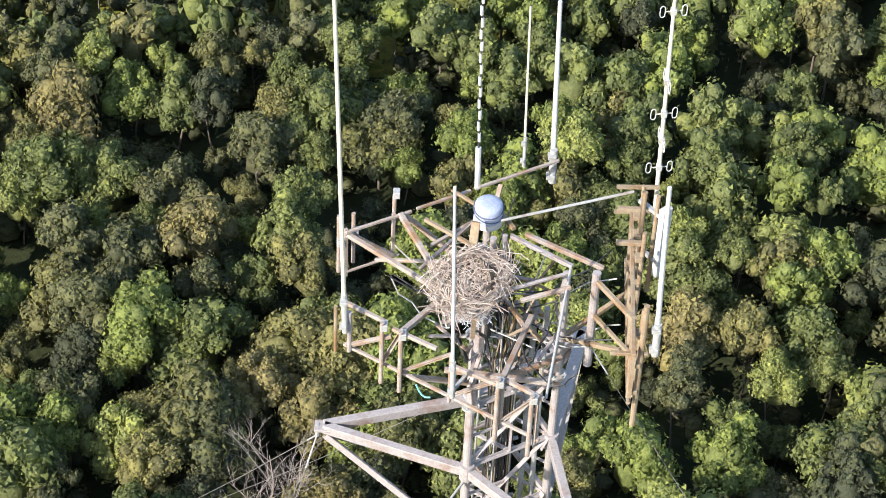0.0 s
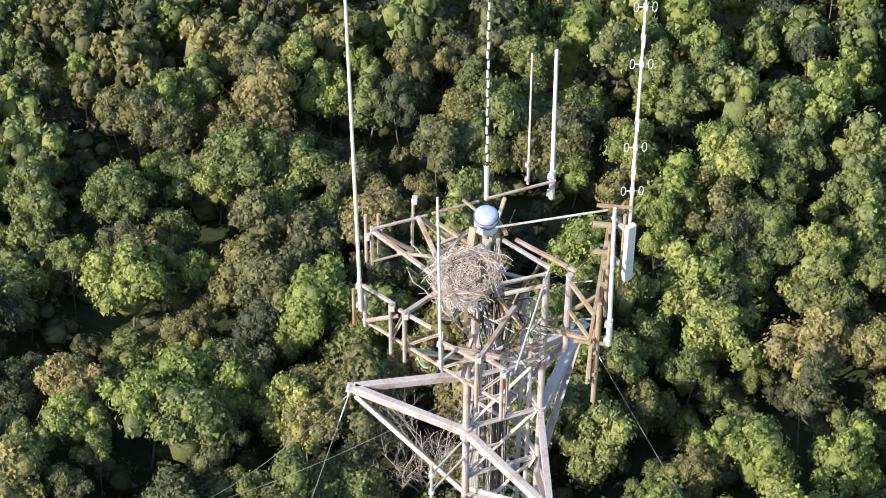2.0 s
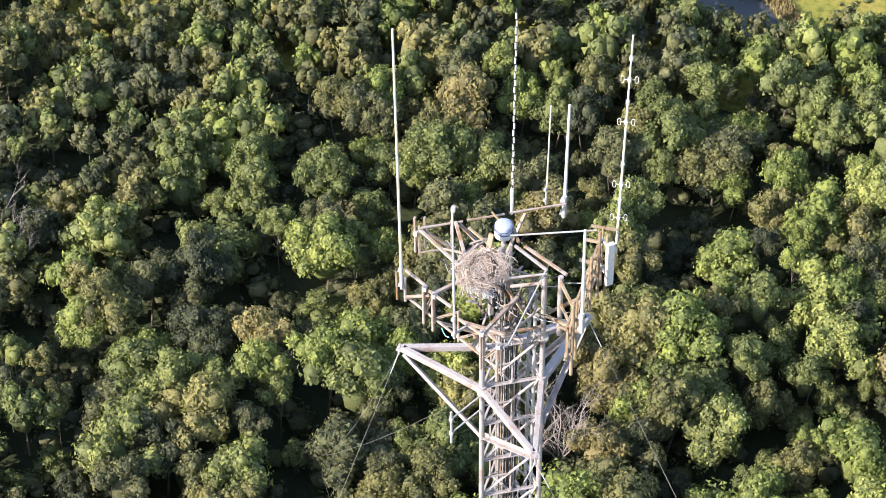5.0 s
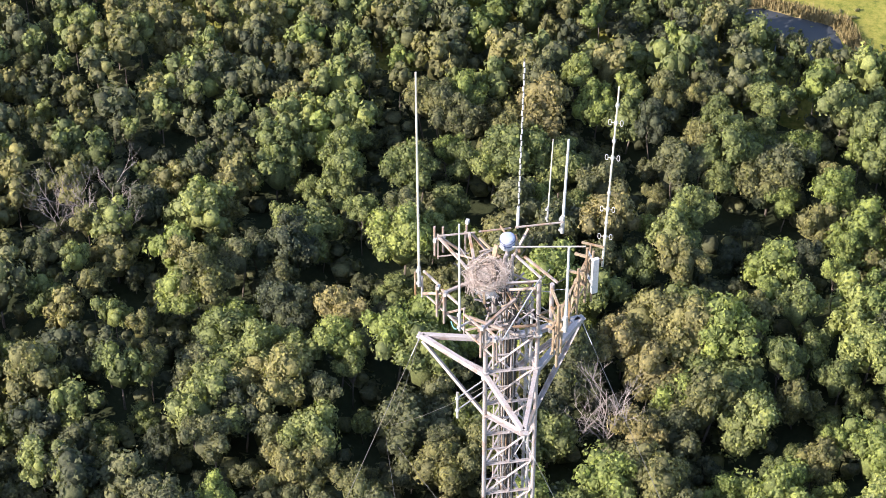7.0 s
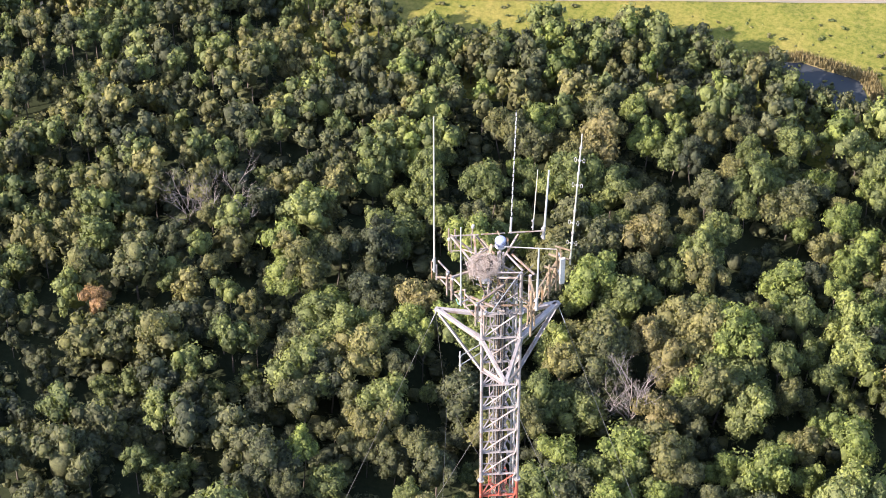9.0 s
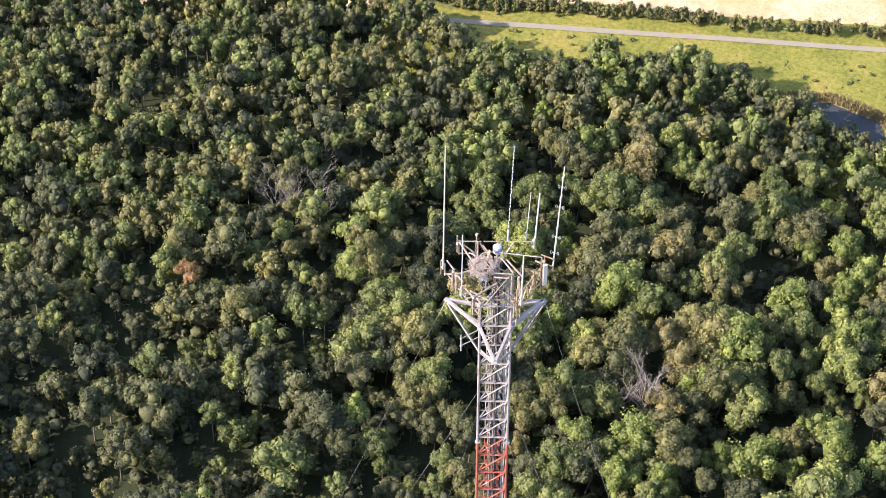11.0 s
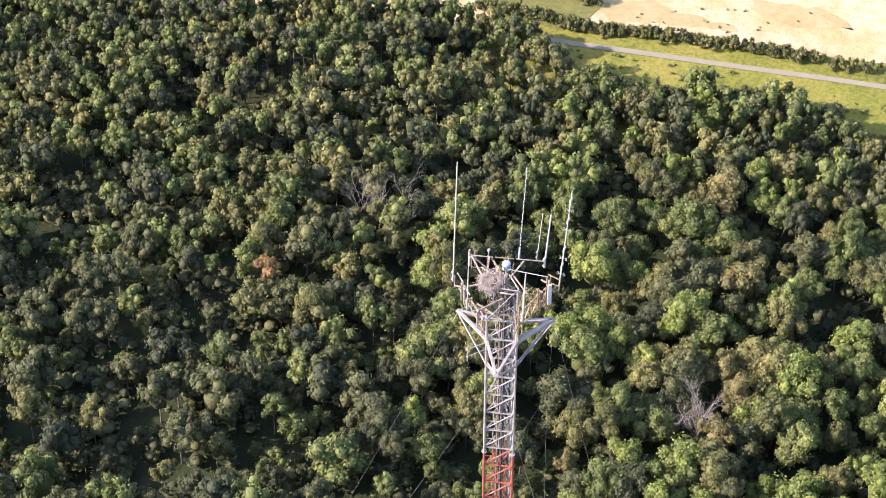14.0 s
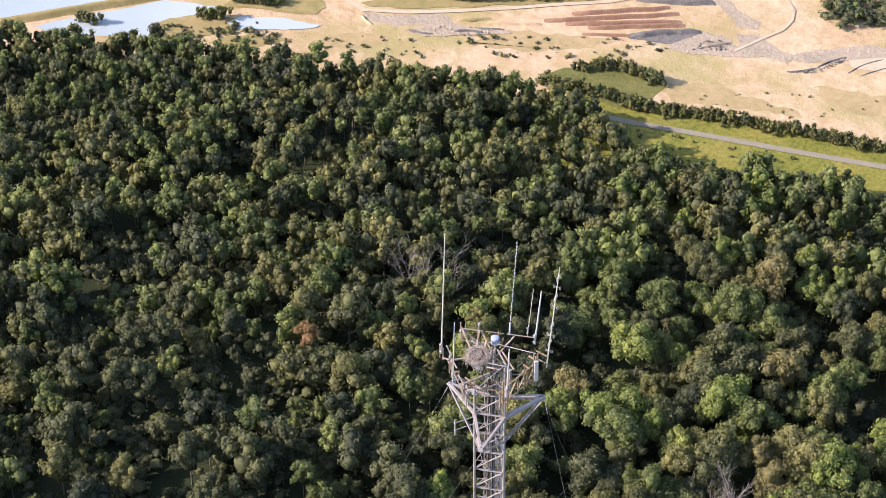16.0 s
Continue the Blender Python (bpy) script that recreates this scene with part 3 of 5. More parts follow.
# ---- trees ----
def crown_arrays(rng, r, top, low, lobes, tufts, leaf, puff=(0.20, 0.34), limbs=(6, 9), tight=0.15, rise=(0.9, 1.25), core=0.80):
    """Points and triangles of a crown: boughs spread round the stem, each a bouquet of upright lobes under small leaf clumps."""
    vs, fs, n = [], [], 0
    mid, half = (top + low) / 2, (top - low) / 2
    squash = rng.uniform(0.80, 1.25)
    boughs = []
    count = int(rng.integers(*limbs))
    for k in range(count):
        a = k * 2.39996 + rng.uniform(-0.5, 0.5)
        out = 0.10 if k == 0 else rng.uniform(0.38, 0.74)
        boughs.append((math.cos(a) * out * squash, math.sin(a) * out / squash, 0.66 if k == 0 else 0.55 - 0.95 * out + rng.uniform(-0.22, 0.30), rng.uniform(0.8, 1.25)))
    body = ICO_V * (1 + rng.uniform(-0.2, 0.2, (len(ICO_V), 1))) * (0.46 * r, 0.46 * r, half * 0.75) + (0, 0, mid - 0.25 * half)
    vs.append(body)
    fs.append(ICO_F)
    n += len(body)
    for k in range(lobes):
        bx, by, bz, bs = boughs[k % count]
        lr = r * rng.uniform(*puff) * bs
        tall = rng.uniform(*rise)
        off = rng.normal(size=3) * tight * bs * (1.0, 1.0, 1.2)
        c = np.array([(bx + off[0]) * r, (by + off[1]) * r, mid + (bz + off[2]) * half])
        c[2] = min(c[2], top - lr * tall * 0.8)
        v = ICO_V * (1 + rng.uniform(-0.22, 0.22, (len(ICO_V), 1))) * (lr, lr, lr * tall) * core + c
        vs.append(v)
        fs.append(ICO_F + n)
        n += len(v)
        d = rng.normal(size=(tufts, 3))
        d[:, 2] = np.abs(d[:, 2]) * 1.05 - 0.35
        d /= np.linalg.norm(d, axis=1, keepdims=True)
        p = c + d * (lr, lr, lr * tall) * rng.uniform(0.80, 1.18, (tufts, 1))
        nd = d + rng.normal(size=(tufts, 3)) * 0.36 + (0, 0, 0.12)
        nd /= np.linalg.norm(nd, axis=1, keepdims=True)
        t1 = np.cross(nd, rng.normal(size=(tufts, 3)))
        t1 /= np.linalg.norm(t1, axis=1, keepdims=True) + 1e-6
        t2 = np.cross(nd, t1)
        sz = leaf * rng.uniform(0.45, 1.3, (tufts, 1))
        tri = np.stack([p - t1 * sz, p + t1 * sz * 0.7 - t2 * sz * 0.55, p + t1 * sz * 0.35 + t2 * sz * 1.1 + nd * sz * 0.3], 1).reshape(-1, 3)
        vs.append(tri)
        fs.append(n + np.arange(3 * tufts).reshape(-1, 3))
        n += 3 * tufts
    return np.concatenate(vs), np.concatenate(fs)


def trunk_mesh(name, rng, h, r, mat=None):
    """A tapered trunk with a few limbs that reach into the crown."""
    bm = B()
    tube(bm, (0, 0, -0.3), (0.15, 0.05, h * 0.55), r, r * 0.6, 7)
    tube(bm, (0.15, 0.05, h * 0.55), (0.0, 0.2, h * 0.9), r * 0.6, r * 0.15, 6)
    for k in range(6):
        a, z = k * 2.4 + rng.uniform(-0.4, 0.4), h * rng.uniform(0.42, 0.7)
        tube(bm, (0.1, 0.05, z), (math.cos(a) * h * 0.2, math.sin(a) * h * 0.2, z + h * 0.17), r * 0.35, r * 0.1, 5)
    return mesh_from(name, bm, mat or BARK)


LABELS = {
    "green": "leafy deciduous tree with a full mid-green crown",
    "bright": "leafy tree with a sunlit bright yellow-green crown",
    "dark": "dense tree with a dark green rounded crown",
    "olive": "broad tree with a dull olive-green crown",
    "tan": "broad tree with tan, early autumn foliage",
    "orange": "small tree with orange-brown autumn foliage",
}
shape_rng = np.random.default_rng(5)
SHAPES = []
for k in range(10):
    SHAPES.append(crown_arrays(shape_rng, 1.0, 1.0, -0.75, int(shape_rng.integers(26, 36)), 92, 0.058))
TRUNK = trunk_mesh("trunk", random.Random(3), 1.0, 0.020)
CROWN_MESH = {}


def crown_mesh(kind, k):
    if (kind, k) not in CROWN_MESH:
        v, f = SHAPES[k]
        CROWN_MESH[kind, k] = tri_mesh("crown", v, f, [LEAVES[kind]])
    return CROWN_MESH[kind, k]


def plant_tree(x, y, height, r, kind, k, turn):
    t = thing("tree", x, y, 0, LABELS[kind], "tree", "trees of the woodland", turn=turn)
    tr = new("trunk", TRUNK)
    tr.parent, tr.scale = t, (r * 2.3, r * 2.3, height * 0.88)
    cr = new("crown", crown_mesh(kind, k))
    half = min(height * 0.46, r * 1.25)
    cr.parent, cr.location, cr.scale = t, (0, 0, height - half), (r * 1.04, r * 1.04, half)
    return t


rng = random.Random(11)
DEAD_AT = [(-11.2, 67.2), (-71, 77), (-75, 76)]
# single trees that stand out: place, height, radius, kind
SPECIAL = [
    (-18.5, 92.5, 10.5, 3.1, "tan"), (-7.3, 65.6, 8.8, 3.0, "tan"), (-8.1, 74.0, 9.6, 3.2, "tan"), (-12.4, 77.0, 9.4, 2.7, "tan"),
    (-77.0, 54.0, 9.6, 2.0, "orange"), (-31.0, 108.0, 10.5, 3.6, "tan"), (20.0, 84.0, 10.0, 3.4, "tan"),
]
spots = [(x, y, h, r, kind, True) for x, y, h, r, kind in SPECIAL]
grid = []


def reach(x, y):
    """Plan distance from a point picked so tree sizes fit the camera's view."""
    return math.hypot(x - 40, y + 40)


def lay(x0, x1, y0, y1, step, near_r, far_r):
    """A loose, staggered planting between two values of reach."""
    row, y = 0, y0
    while y < y1:
        x = x0 + (row % 2) * step / 2
        while x < x1:
            px, py = x + rng.uniform(-0.36, 0.36) * step, y + rng.uniform(-0.34, 0.34) * step
            far = reach(px, py)
            if near_r <= far < far_r and not inside(px, py, OPEN) and math.hypot(px, py) > 8 and rng.random() < 0.94:
                grid.append((px, py, far))
            x += step
        y += step * 0.92
        row += 1


lay(-260, 110, -90, 220, 4.5, 0, 160)
lay(-260, 110, -90, 220, 3.9, 160, 182)
lay(-260, 110, -60, 220, 3.1, 182, 200)
lay(-260, 110, -60, 220, 2.5, 200, 330)


def pick_kind(px, py):
    patch = noise.noise((px * 0.03, py * 0.03, 3.0))
    w = {"green": 5.0, "bright": 1.5 + 0.035 * (px + 40), "dark": 2.6 - 0.012 * (px + 40), "olive": 2.4 + 2.6 * patch + (1.4 if px < -55 else 0), "tan": 0.07, "orange": 0.0}
    # darker leaf mix here stands in for deeper shade in the south-west
    if py < 70 + 0.25 * (px + 20) and px < -20:
        w["dark"], w["bright"] = w["dark"] + 5.0, w["bright"] * 0.3
    if py > 60 and px > -8:
        w["bright"] += 2.5
    w = {k: max(0.0, v) for k, v in w.items()}
    return rng.choices(list(w), list(w.values()))[0]


gaps = []
for px, py, far in grid:
    if any(math.hypot(px - s[0], py - s[1]) < s[3] * 0.6 + 1.2 for s in spots[:len(SPECIAL)]):
        continue
    if any(math.hypot(px - a, py - b) < 4.6 for a, b in DEAD_AT[:1]) or any(math.hypot(px - a, py - b) < 1.8 for a, b in DEAD_AT[1:]):
        continue
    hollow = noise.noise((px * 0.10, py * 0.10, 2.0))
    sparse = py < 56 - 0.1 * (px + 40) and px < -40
    # low trees, mostly in dark leaf colour, stand in for shade in the hollows
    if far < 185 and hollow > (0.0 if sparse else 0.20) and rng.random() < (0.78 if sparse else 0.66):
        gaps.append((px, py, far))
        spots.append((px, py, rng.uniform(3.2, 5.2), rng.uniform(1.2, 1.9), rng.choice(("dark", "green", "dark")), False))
        continue
    size = max(0.48, min(1.0, 1.0 - (far - 140) * 0.0072))
    r = rng.choice((1.8, 2.3, 2.7, 3.1, 3.6)) * rng.uniform(0.9, 1.12) * size
    h = 6.4 + 1.0 * r / size - 3.4 * (1 - size) + rng.uniform(-1.9, 1.3) * size + 1.5 * size * noise.noise((px * 0.08, py * 0.08, 8.0)) - (2.2 if hollow > 0.22 else 0.0)
    spots.append((px, py, h, r, pick_kind(px, py), False))

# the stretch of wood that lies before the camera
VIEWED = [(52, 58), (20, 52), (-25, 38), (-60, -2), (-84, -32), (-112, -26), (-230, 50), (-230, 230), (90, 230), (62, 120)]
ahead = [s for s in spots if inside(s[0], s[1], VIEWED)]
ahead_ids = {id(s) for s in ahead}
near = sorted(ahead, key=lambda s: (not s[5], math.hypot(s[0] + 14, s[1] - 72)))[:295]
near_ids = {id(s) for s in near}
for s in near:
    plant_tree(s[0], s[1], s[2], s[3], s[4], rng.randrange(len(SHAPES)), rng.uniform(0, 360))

mid_rng = np.random.default_rng(21)
FINE = [crown_arrays(mid_rng, 1.0, 1.0, -0.85, 22, 48, 0.072, (0.22, 0.34)) for _ in range(9)]
MID = [crown_arrays(mid_rng, 1.0, 1.0, -0.95, 11, 24, 0.118, (0.28, 0.43), (5, 8)) for _ in range(9)]
SHRUB = [crown_arrays(mid_rng, 1.0, 1.0, -1.0, 2, 20, 0.13, (0.45, 0.65), (2, 4), 0.25, (0.7, 0.9), 0.60) for _ in range(5)]
BUSH = [crown_arrays(mid_rng, 1.0, 1.0, -1.0, 5, 15, 0.17, (0.36, 0.52), (3, 5), 0.2, (0.8, 1.0), 0.68) for _ in range(6)]


def wood(name, trees, shapes, label, category):
    """Many trees as one mesh: crowns and tapered trunks."""
    vs, fs, ix, tn, n = [], [], [], [], 0
    for (x, y, h, r, kind, _) in trees:
        v, f = shapes[rng.randrange(len(shapes))]
        r *= 1.06
        half = min(h * 0.46, r * 1.22)
        a = rng.uniform(0, 6.283)
        c, s = math.cos(a), math.sin(a)
        w = np.stack([(v[:, 0] * c - v[:, 1] * s) * r + x, (v[:, 0] * s + v[:, 1] * c) * r + y, v[:, 2] * half + h - half], 1)
        vs.append(w)
        fs.append(f + n)
        ix.append(np.full(len(f), KINDS.index(kind)))
        tn.append(np.full(len(w), rng.random()))
        n += len(w)
        ring = np.array([(math.cos(q * 1.2566), math.sin(q * 1.2566)) for q in range(5)])
        tv = np.concatenate([np.c_[ring * 0.05 * r + (x, y), np.zeros(5)], [[x, y, h - half]]])
        vs.append(tv)
        fs.append(np.array([(q, (q + 1) % 5, 5) for q in range(5)]) + n)
        ix.append(np.full(5, len(KINDS)))
        tn.append(np.zeros(6))
        n += 6
    me = tri_mesh(name, np.concatenate(vs), np.concatenate(fs), [LEAVES[k] for k in KINDS] + [BARK], np.concatenate(ix), np.concatenate(tn))
    return tagged(new(name, me), label, category, kind="stuff")


fringe = []
for (ax, ay), (bx, by) in zip(EDGE[2:-3], EDGE[3:-2]):
    d = math.hypot(bx - ax, by - ay)
    for k in range(int(d / 0.5)):
        f, g = rng.random(), rng.uniform(-0.4, 2.2)
        tall = 3.2 + 1.8 * g + rng.uniform(-1.3, 1.3)
        fringe.append((ax + (bx - ax) * f + (by - ay) / d * g, ay + (by - ay) * f - (bx - ax) / d * g, max(1.3, tall), rng.uniform(0.8, 1.3), rng.choice(("green", "dark", "dark", "green")), False))
wood("forest_fringe", fringe, BUSH, "green shrubs and young trees along the forest edge", "forest edge")
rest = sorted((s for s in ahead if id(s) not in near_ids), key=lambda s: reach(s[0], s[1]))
wood("woodland", rest[:420], FINE, "mixed green deciduous woodland canopy with hollows darkened by leaf colour", "woodland")
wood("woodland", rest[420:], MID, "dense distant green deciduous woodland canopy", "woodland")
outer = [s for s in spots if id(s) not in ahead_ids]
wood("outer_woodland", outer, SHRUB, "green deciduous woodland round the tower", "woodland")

# shrub filler between the trunks; its dark leaf colour stands in for gap shade
us_v, us_f = [], []
us_n = 0
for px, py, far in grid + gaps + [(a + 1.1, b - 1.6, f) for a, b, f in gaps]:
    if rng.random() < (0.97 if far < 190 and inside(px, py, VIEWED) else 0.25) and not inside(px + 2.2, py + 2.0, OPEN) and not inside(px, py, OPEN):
        k = SHRUB[rng.randrange(len(SHRUB))]
        rr, hh = rng.uniform(1.9, 3.0), rng.uniform(1.6, 3.4)
        us_v.append(k[0] * (rr, rr, hh * 0.5) + (px + 1.7, py + 1.2, hh * 0.5))
        us_f.append(k[1] + us_n)
        us_n += len(k[0])
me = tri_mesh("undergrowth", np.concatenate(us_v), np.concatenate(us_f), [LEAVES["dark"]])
tagged(new("undergrowth", me), "dark shrub filler standing in for shade beneath the trees", "undergrowth", kind="stuff")

# belts of small trees beyond the road, on the mound, at the lake
belt = []
for (ax, ay), (bx, by), n, wide in (
    ((-88.5, 134.9), (-83.9, 139.9), 26, 0.5),
    ((-83.9, 139.9), (-75.1, 140.7), 44, 0.6),
    ((-90.8, 128.5), (-81.8, 132.3), 40, 0.9),
    ((-81.8, 132.3), (-73.5, 133.7), 46, 0.9),
    ((-73.4, 133.5), (-65.2, 138.2), 50, 0.55),
    ((-65.2, 138.2), (-51.3, 144.1), 90, 0.6),
    ((-51.3, 144.1), (-36.7, 149.8), 100, 0.7),
    ((-164.3, 91.1), (-160.2, 93.9), 14, 0.25),
    ((-148.5, 105.4), (-143.5, 109), 30, 0.4),
    ((-146.7, 112.1), (-139.8, 117.7), 30, 0.6),
    ((-117.9, 136.1), (-94.8, 156.3), 60, 0.5),
    ((-35.9, 149.6), (25.2, 175.7), 150, 0.9),
):
    for _ in range(n):
        f = rng.random()
        belt.append((ax + (bx - ax) * f + rng.uniform(-wide, wide), ay + (by - ay) * f + rng.uniform(-wide, wide), rng.uniform(1.1, 2.6), rng.uniform(0.45, 0.9), rng.choice(("olive", "dark", "olive", "green", "olive")), False))
wood("hedgerow", belt, BUSH, "belt of low olive-green trees along the road", "hedgerow")


def scatter(outline, n, low, high, kinds):
    """Places for n small plants inside an outline."""
    xs, ys, got = [p[0] for p in outline], [p[1] for p in outline], []
    while len(got) < n:
        x, y = rng.uniform(min(xs), max(xs)), rng.uniform(min(ys), max(ys))
        if inside(x, y, outline):
            k = low + (high - low) * rng.random() ** 1.6
            got.append((x, y, k * rng.uniform(0.8, 1.3), k * rng.uniform(0.8, 1.2), rng.choice(kinds), False))
    return got


wood("far_wood", scatter([(-67.9, 177.6), (-62.8, 174.6), (-57.1, 175.6), (-51.6, 179.6), (-56.2, 194.4), (-70.1, 183.2)], 110, 1.2, 2.2, ("dark", "dark", "green")), BUSH, "dark far wood at the back of the quarry", "far wood")
shrubs = scatter([(-79.3, 120.2), (-67.1, 111), (-42.4, 120.6), (-8.7, 116.7), (10.7, 127.5), (12.8, 160.1), (-37.2, 143.2), (-73.4, 128.3)], 360, 0.15, 0.55, ("green", "olive", "olive"))
shrubs += scatter([(-153.7, 97.9), (-139.6, 110.9), (-130.5, 110.2), (-147.9, 97.8)], 90, 0.2, 0.75, ("dark", "olive"))
shrubs += scatter([(-112.8, 128.4), (-89.2, 147), (-78.3, 150.2), (-91.3, 135.4), (-109.9, 124.8)], 60, 0.12, 0.6, ("dark", "olive", "tan"))
shrubs += scatter([(-129.5, 115), (-113.3, 126), (-107.9, 122.4), (-126.4, 111.5)], 30, 0.15, 0.6, ("olive", "dark"))
shrubs += scatter([(-74.5, 141.6), (-43.6, 160.8), (-39.7, 154.7), (-65.6, 140.3)], 26, 0.1, 0.35, ("olive", "tan"))
shrubs = [s for s in shrubs if inside(s[0], s[1], OPEN)]
blade_v, blade_f = [], []
for x, y, h, w, _, _ in scatter([(-23.1, 138.1), (-14.6, 142.4), (-3.5, 142.2), (0, 137.1), (-1.8, 135.8), (-5.2, 139.9), (-13.7, 140.5), (-20.6, 137.6)], 2600, 0.5, 1.1, ("tan",)):
    a, n = rng.uniform(0, 3.14), len(blade_v)
    u, v = math.cos(a) * 0.07, math.sin(a) * 0.07
    blade_v += [(x - u, y - v, 0.1), (x + u, y + v, 0.1), (x + rng.uniform(-0.2, 0.2), y + rng.uniform(-0.2, 0.2), h + 0.1)]
    blade_f.append((n, n + 1, n + 2))
tagged(new("reed_stalks", tri_mesh("reed_stalks", np.array(blade_v), np.array(blade_f), [REEDS])), "dry tan reed stalks standing along the pond", "reeds", kind="stuff")
TUFT = [crown_arrays(mid_rng, 1.0, 1.0, -1.0, 2, 16, 0.22, (0.5, 0.7), (2, 3), 0.2) for _ in range(4)]
wood("shrubs", shrubs, TUFT, "scattered low green shrubs on open land", "shrubs")


def dead_tree(x, y, h, seed):
    r = random.Random(seed)
    t = thing("dead_tree", x, y, 0, "bare dead tree with bleached grey branches", "dead tree", "dead trees")
    bm = B()

    def grow(p, d, length, rad, depth):
        """A crooked limb of three lengths, with thinner ones along it."""
        q = p
        for k in range(3):
            e = (d + Vector((r.uniform(-0.28, 0.28), r.uniform(-0.28, 0.28), r.uniform(-0.10, 0.22)))).normalized()
            n = q + e * length / 3
            tube(bm, q, n, rad * (1 - 0.22 * k), rad * (0.78 - 0.22 * k), 6 if depth > 1 else 4)
            if depth:
                for _ in range(2 if k else 1):
                    nd = (e + Vector((r.uniform(-0.9, 0.9), r.uniform(-0.9, 0.9), r.uniform(-0.2, 0.5)))).normalized()
                    grow(q.lerp(n, r.uniform(0.3, 1.0)), nd, length * r.uniform(0.42, 0.66), rad * 0.5, depth - 1)
            q, d = n, e

    part("trunk", tube(B(), (0, 0, -0.2), (0.05, 0, h * 0.16), h * 0.018, h * 0.014, 8), DEADWOOD, t)
    for k in range(4):
        a = k * 1.57 + r.uniform(-0.3, 0.3)
        grow(Vector((0.05, 0, h * 0.14)), Vector((math.cos(a) * 0.42, math.sin(a) * 0.42, 0.9)).normalized(), h * 0.74, h * 0.0095, 3)
    tagged(part("bough", bm, DEADWOOD, t), kind="stuff")
    return t


dead_tree(*DEAD_AT[0], 9.4, 4)
dead_tree(*DEAD_AT[1], 8.2, 8)
dead_tree(*DEAD_AT[2], 7.6, 6)

# ---- tower ----
placing = Matrix.Scale(2.0, 4) @ Matrix.Translation((0, 0, -26.0))   # tower units doubled, a size picked to fit the camera's view; ground at 26
CX, CY = 0.28, -0.46            # axis of the tower
GROUND = 26.0
FACE = 1.48                     # between leg centres
RL = FACE / math.sqrt(3)
LEG_DIR = {"a": -122, "b": -2, "c": 118}
TIP_DIR = {"l": 178, "f": -62, "r": 58}
LEG_R = 0.066


def leg_at(k, z):
    a = radians(LEG_DIR[k])
    return Vector((RL * math.cos(a), RL * math.sin(a), z))


tower = thing("lattice_tower", CX, CY, 0, "tall guyed triangular lattice tower, weathered white and faded red", "tower")
BANDS = [(26, 29, WHITE), (29, 40, RED), (40, 51, WHITE), (51, 62.2, RED), (62.2, 72.65, WHITE)]


def band_paint(z):
    return next((m for a, b, m in BANDS if a <= z < b), WHITE)


def mesh_part(name, me, parent, m=None):
    ob = new(name, me)
    ob.parent = parent
    if m is not None:
        ob.matrix_basis = m
    return ob


# legs, in sections with bolted flanges
flange_bm = B()
bmesh.ops.create_cone(flange_bm, cap_ends=True, segments=14, radius1=0.14, radius2=0.14, depth=0.05)
for a in range(6):
    tube(flange_bm, (0.112 * math.cos(a * 1.047), 0.112 * math.sin(a * 1.047), -0.05), (0.112 * math.cos(a * 1.047), 0.112 * math.sin(a * 1.047), 0.05), 0.014, seg=6)
FLANGE = mesh_from("flange", flange_bm, GREY)
for k in LEG_DIR:
    for z0, z1, paint in BANDS:
        top = {"a": 72.65, "b": 74.25, "c": 74.0}[k] if z1 > 72 else z1
        leg = part("leg", tube(B(), leg_at(k, z0), leg_at(k, top), LEG_R, seg=14), paint, tower)
        mesh_part("flange", FLANGE, leg, Matrix.Translation(leg_at(k, z1 if z1 < 72 else 72.1)))

BAY = 1.36
LEVELS = [68.0 + BAY * 3 - BAY * i for i in range(0, 54)]
PAIRS = (("a", "b"), ("b", "c"), ("c", "a"))
members = {}
for i, z in enumerate(LEVELS):
    if z < GROUND + 1.5:
        break
    for p, q in PAIRS:
        u, v = leg_at(p, z), leg_at(q, z)
        d = (v - u).normalized()
        lo = leg_at(p, z - BAY)
        if z > 52:
            paint = band_paint(z - 0.3)
            part("girt", angle_iron(B(), u + d * 0.06, v - d * 0.06, 0.065, 0.013), paint, tower)
            e = (v - lo).normalized()
            out = Vector((math.cos(radians((LEG_DIR[p] + 60))), math.sin(radians((LEG_DIR[p] + 60))), 0))
            part("brace", angle_iron(B(), lo + e * 0.07, v - e * 0.09, 0.072, 0.014, out), band_paint(z - 0.7), tower)
            part("gusset", bar(B(), v - d * 0.20 + Vector((0, 0, -0.20)), v - d * 0.07 + Vector((0, 0, 0.05)), 0.012, 0.16, out), paint, tower)
        else:
            bmx = members.setdefault(band_paint(z - 0.7).name, (B(), band_paint(z - 0.7)))[0]
            bar(bmx, u, v, 0.06, 0.06)
            bar(bmx, lo, v, 0.06, 0.06)
for bmx, paint in members.values():
    tagged(part("lower_lattice", bmx, paint, tower), kind="stuff")

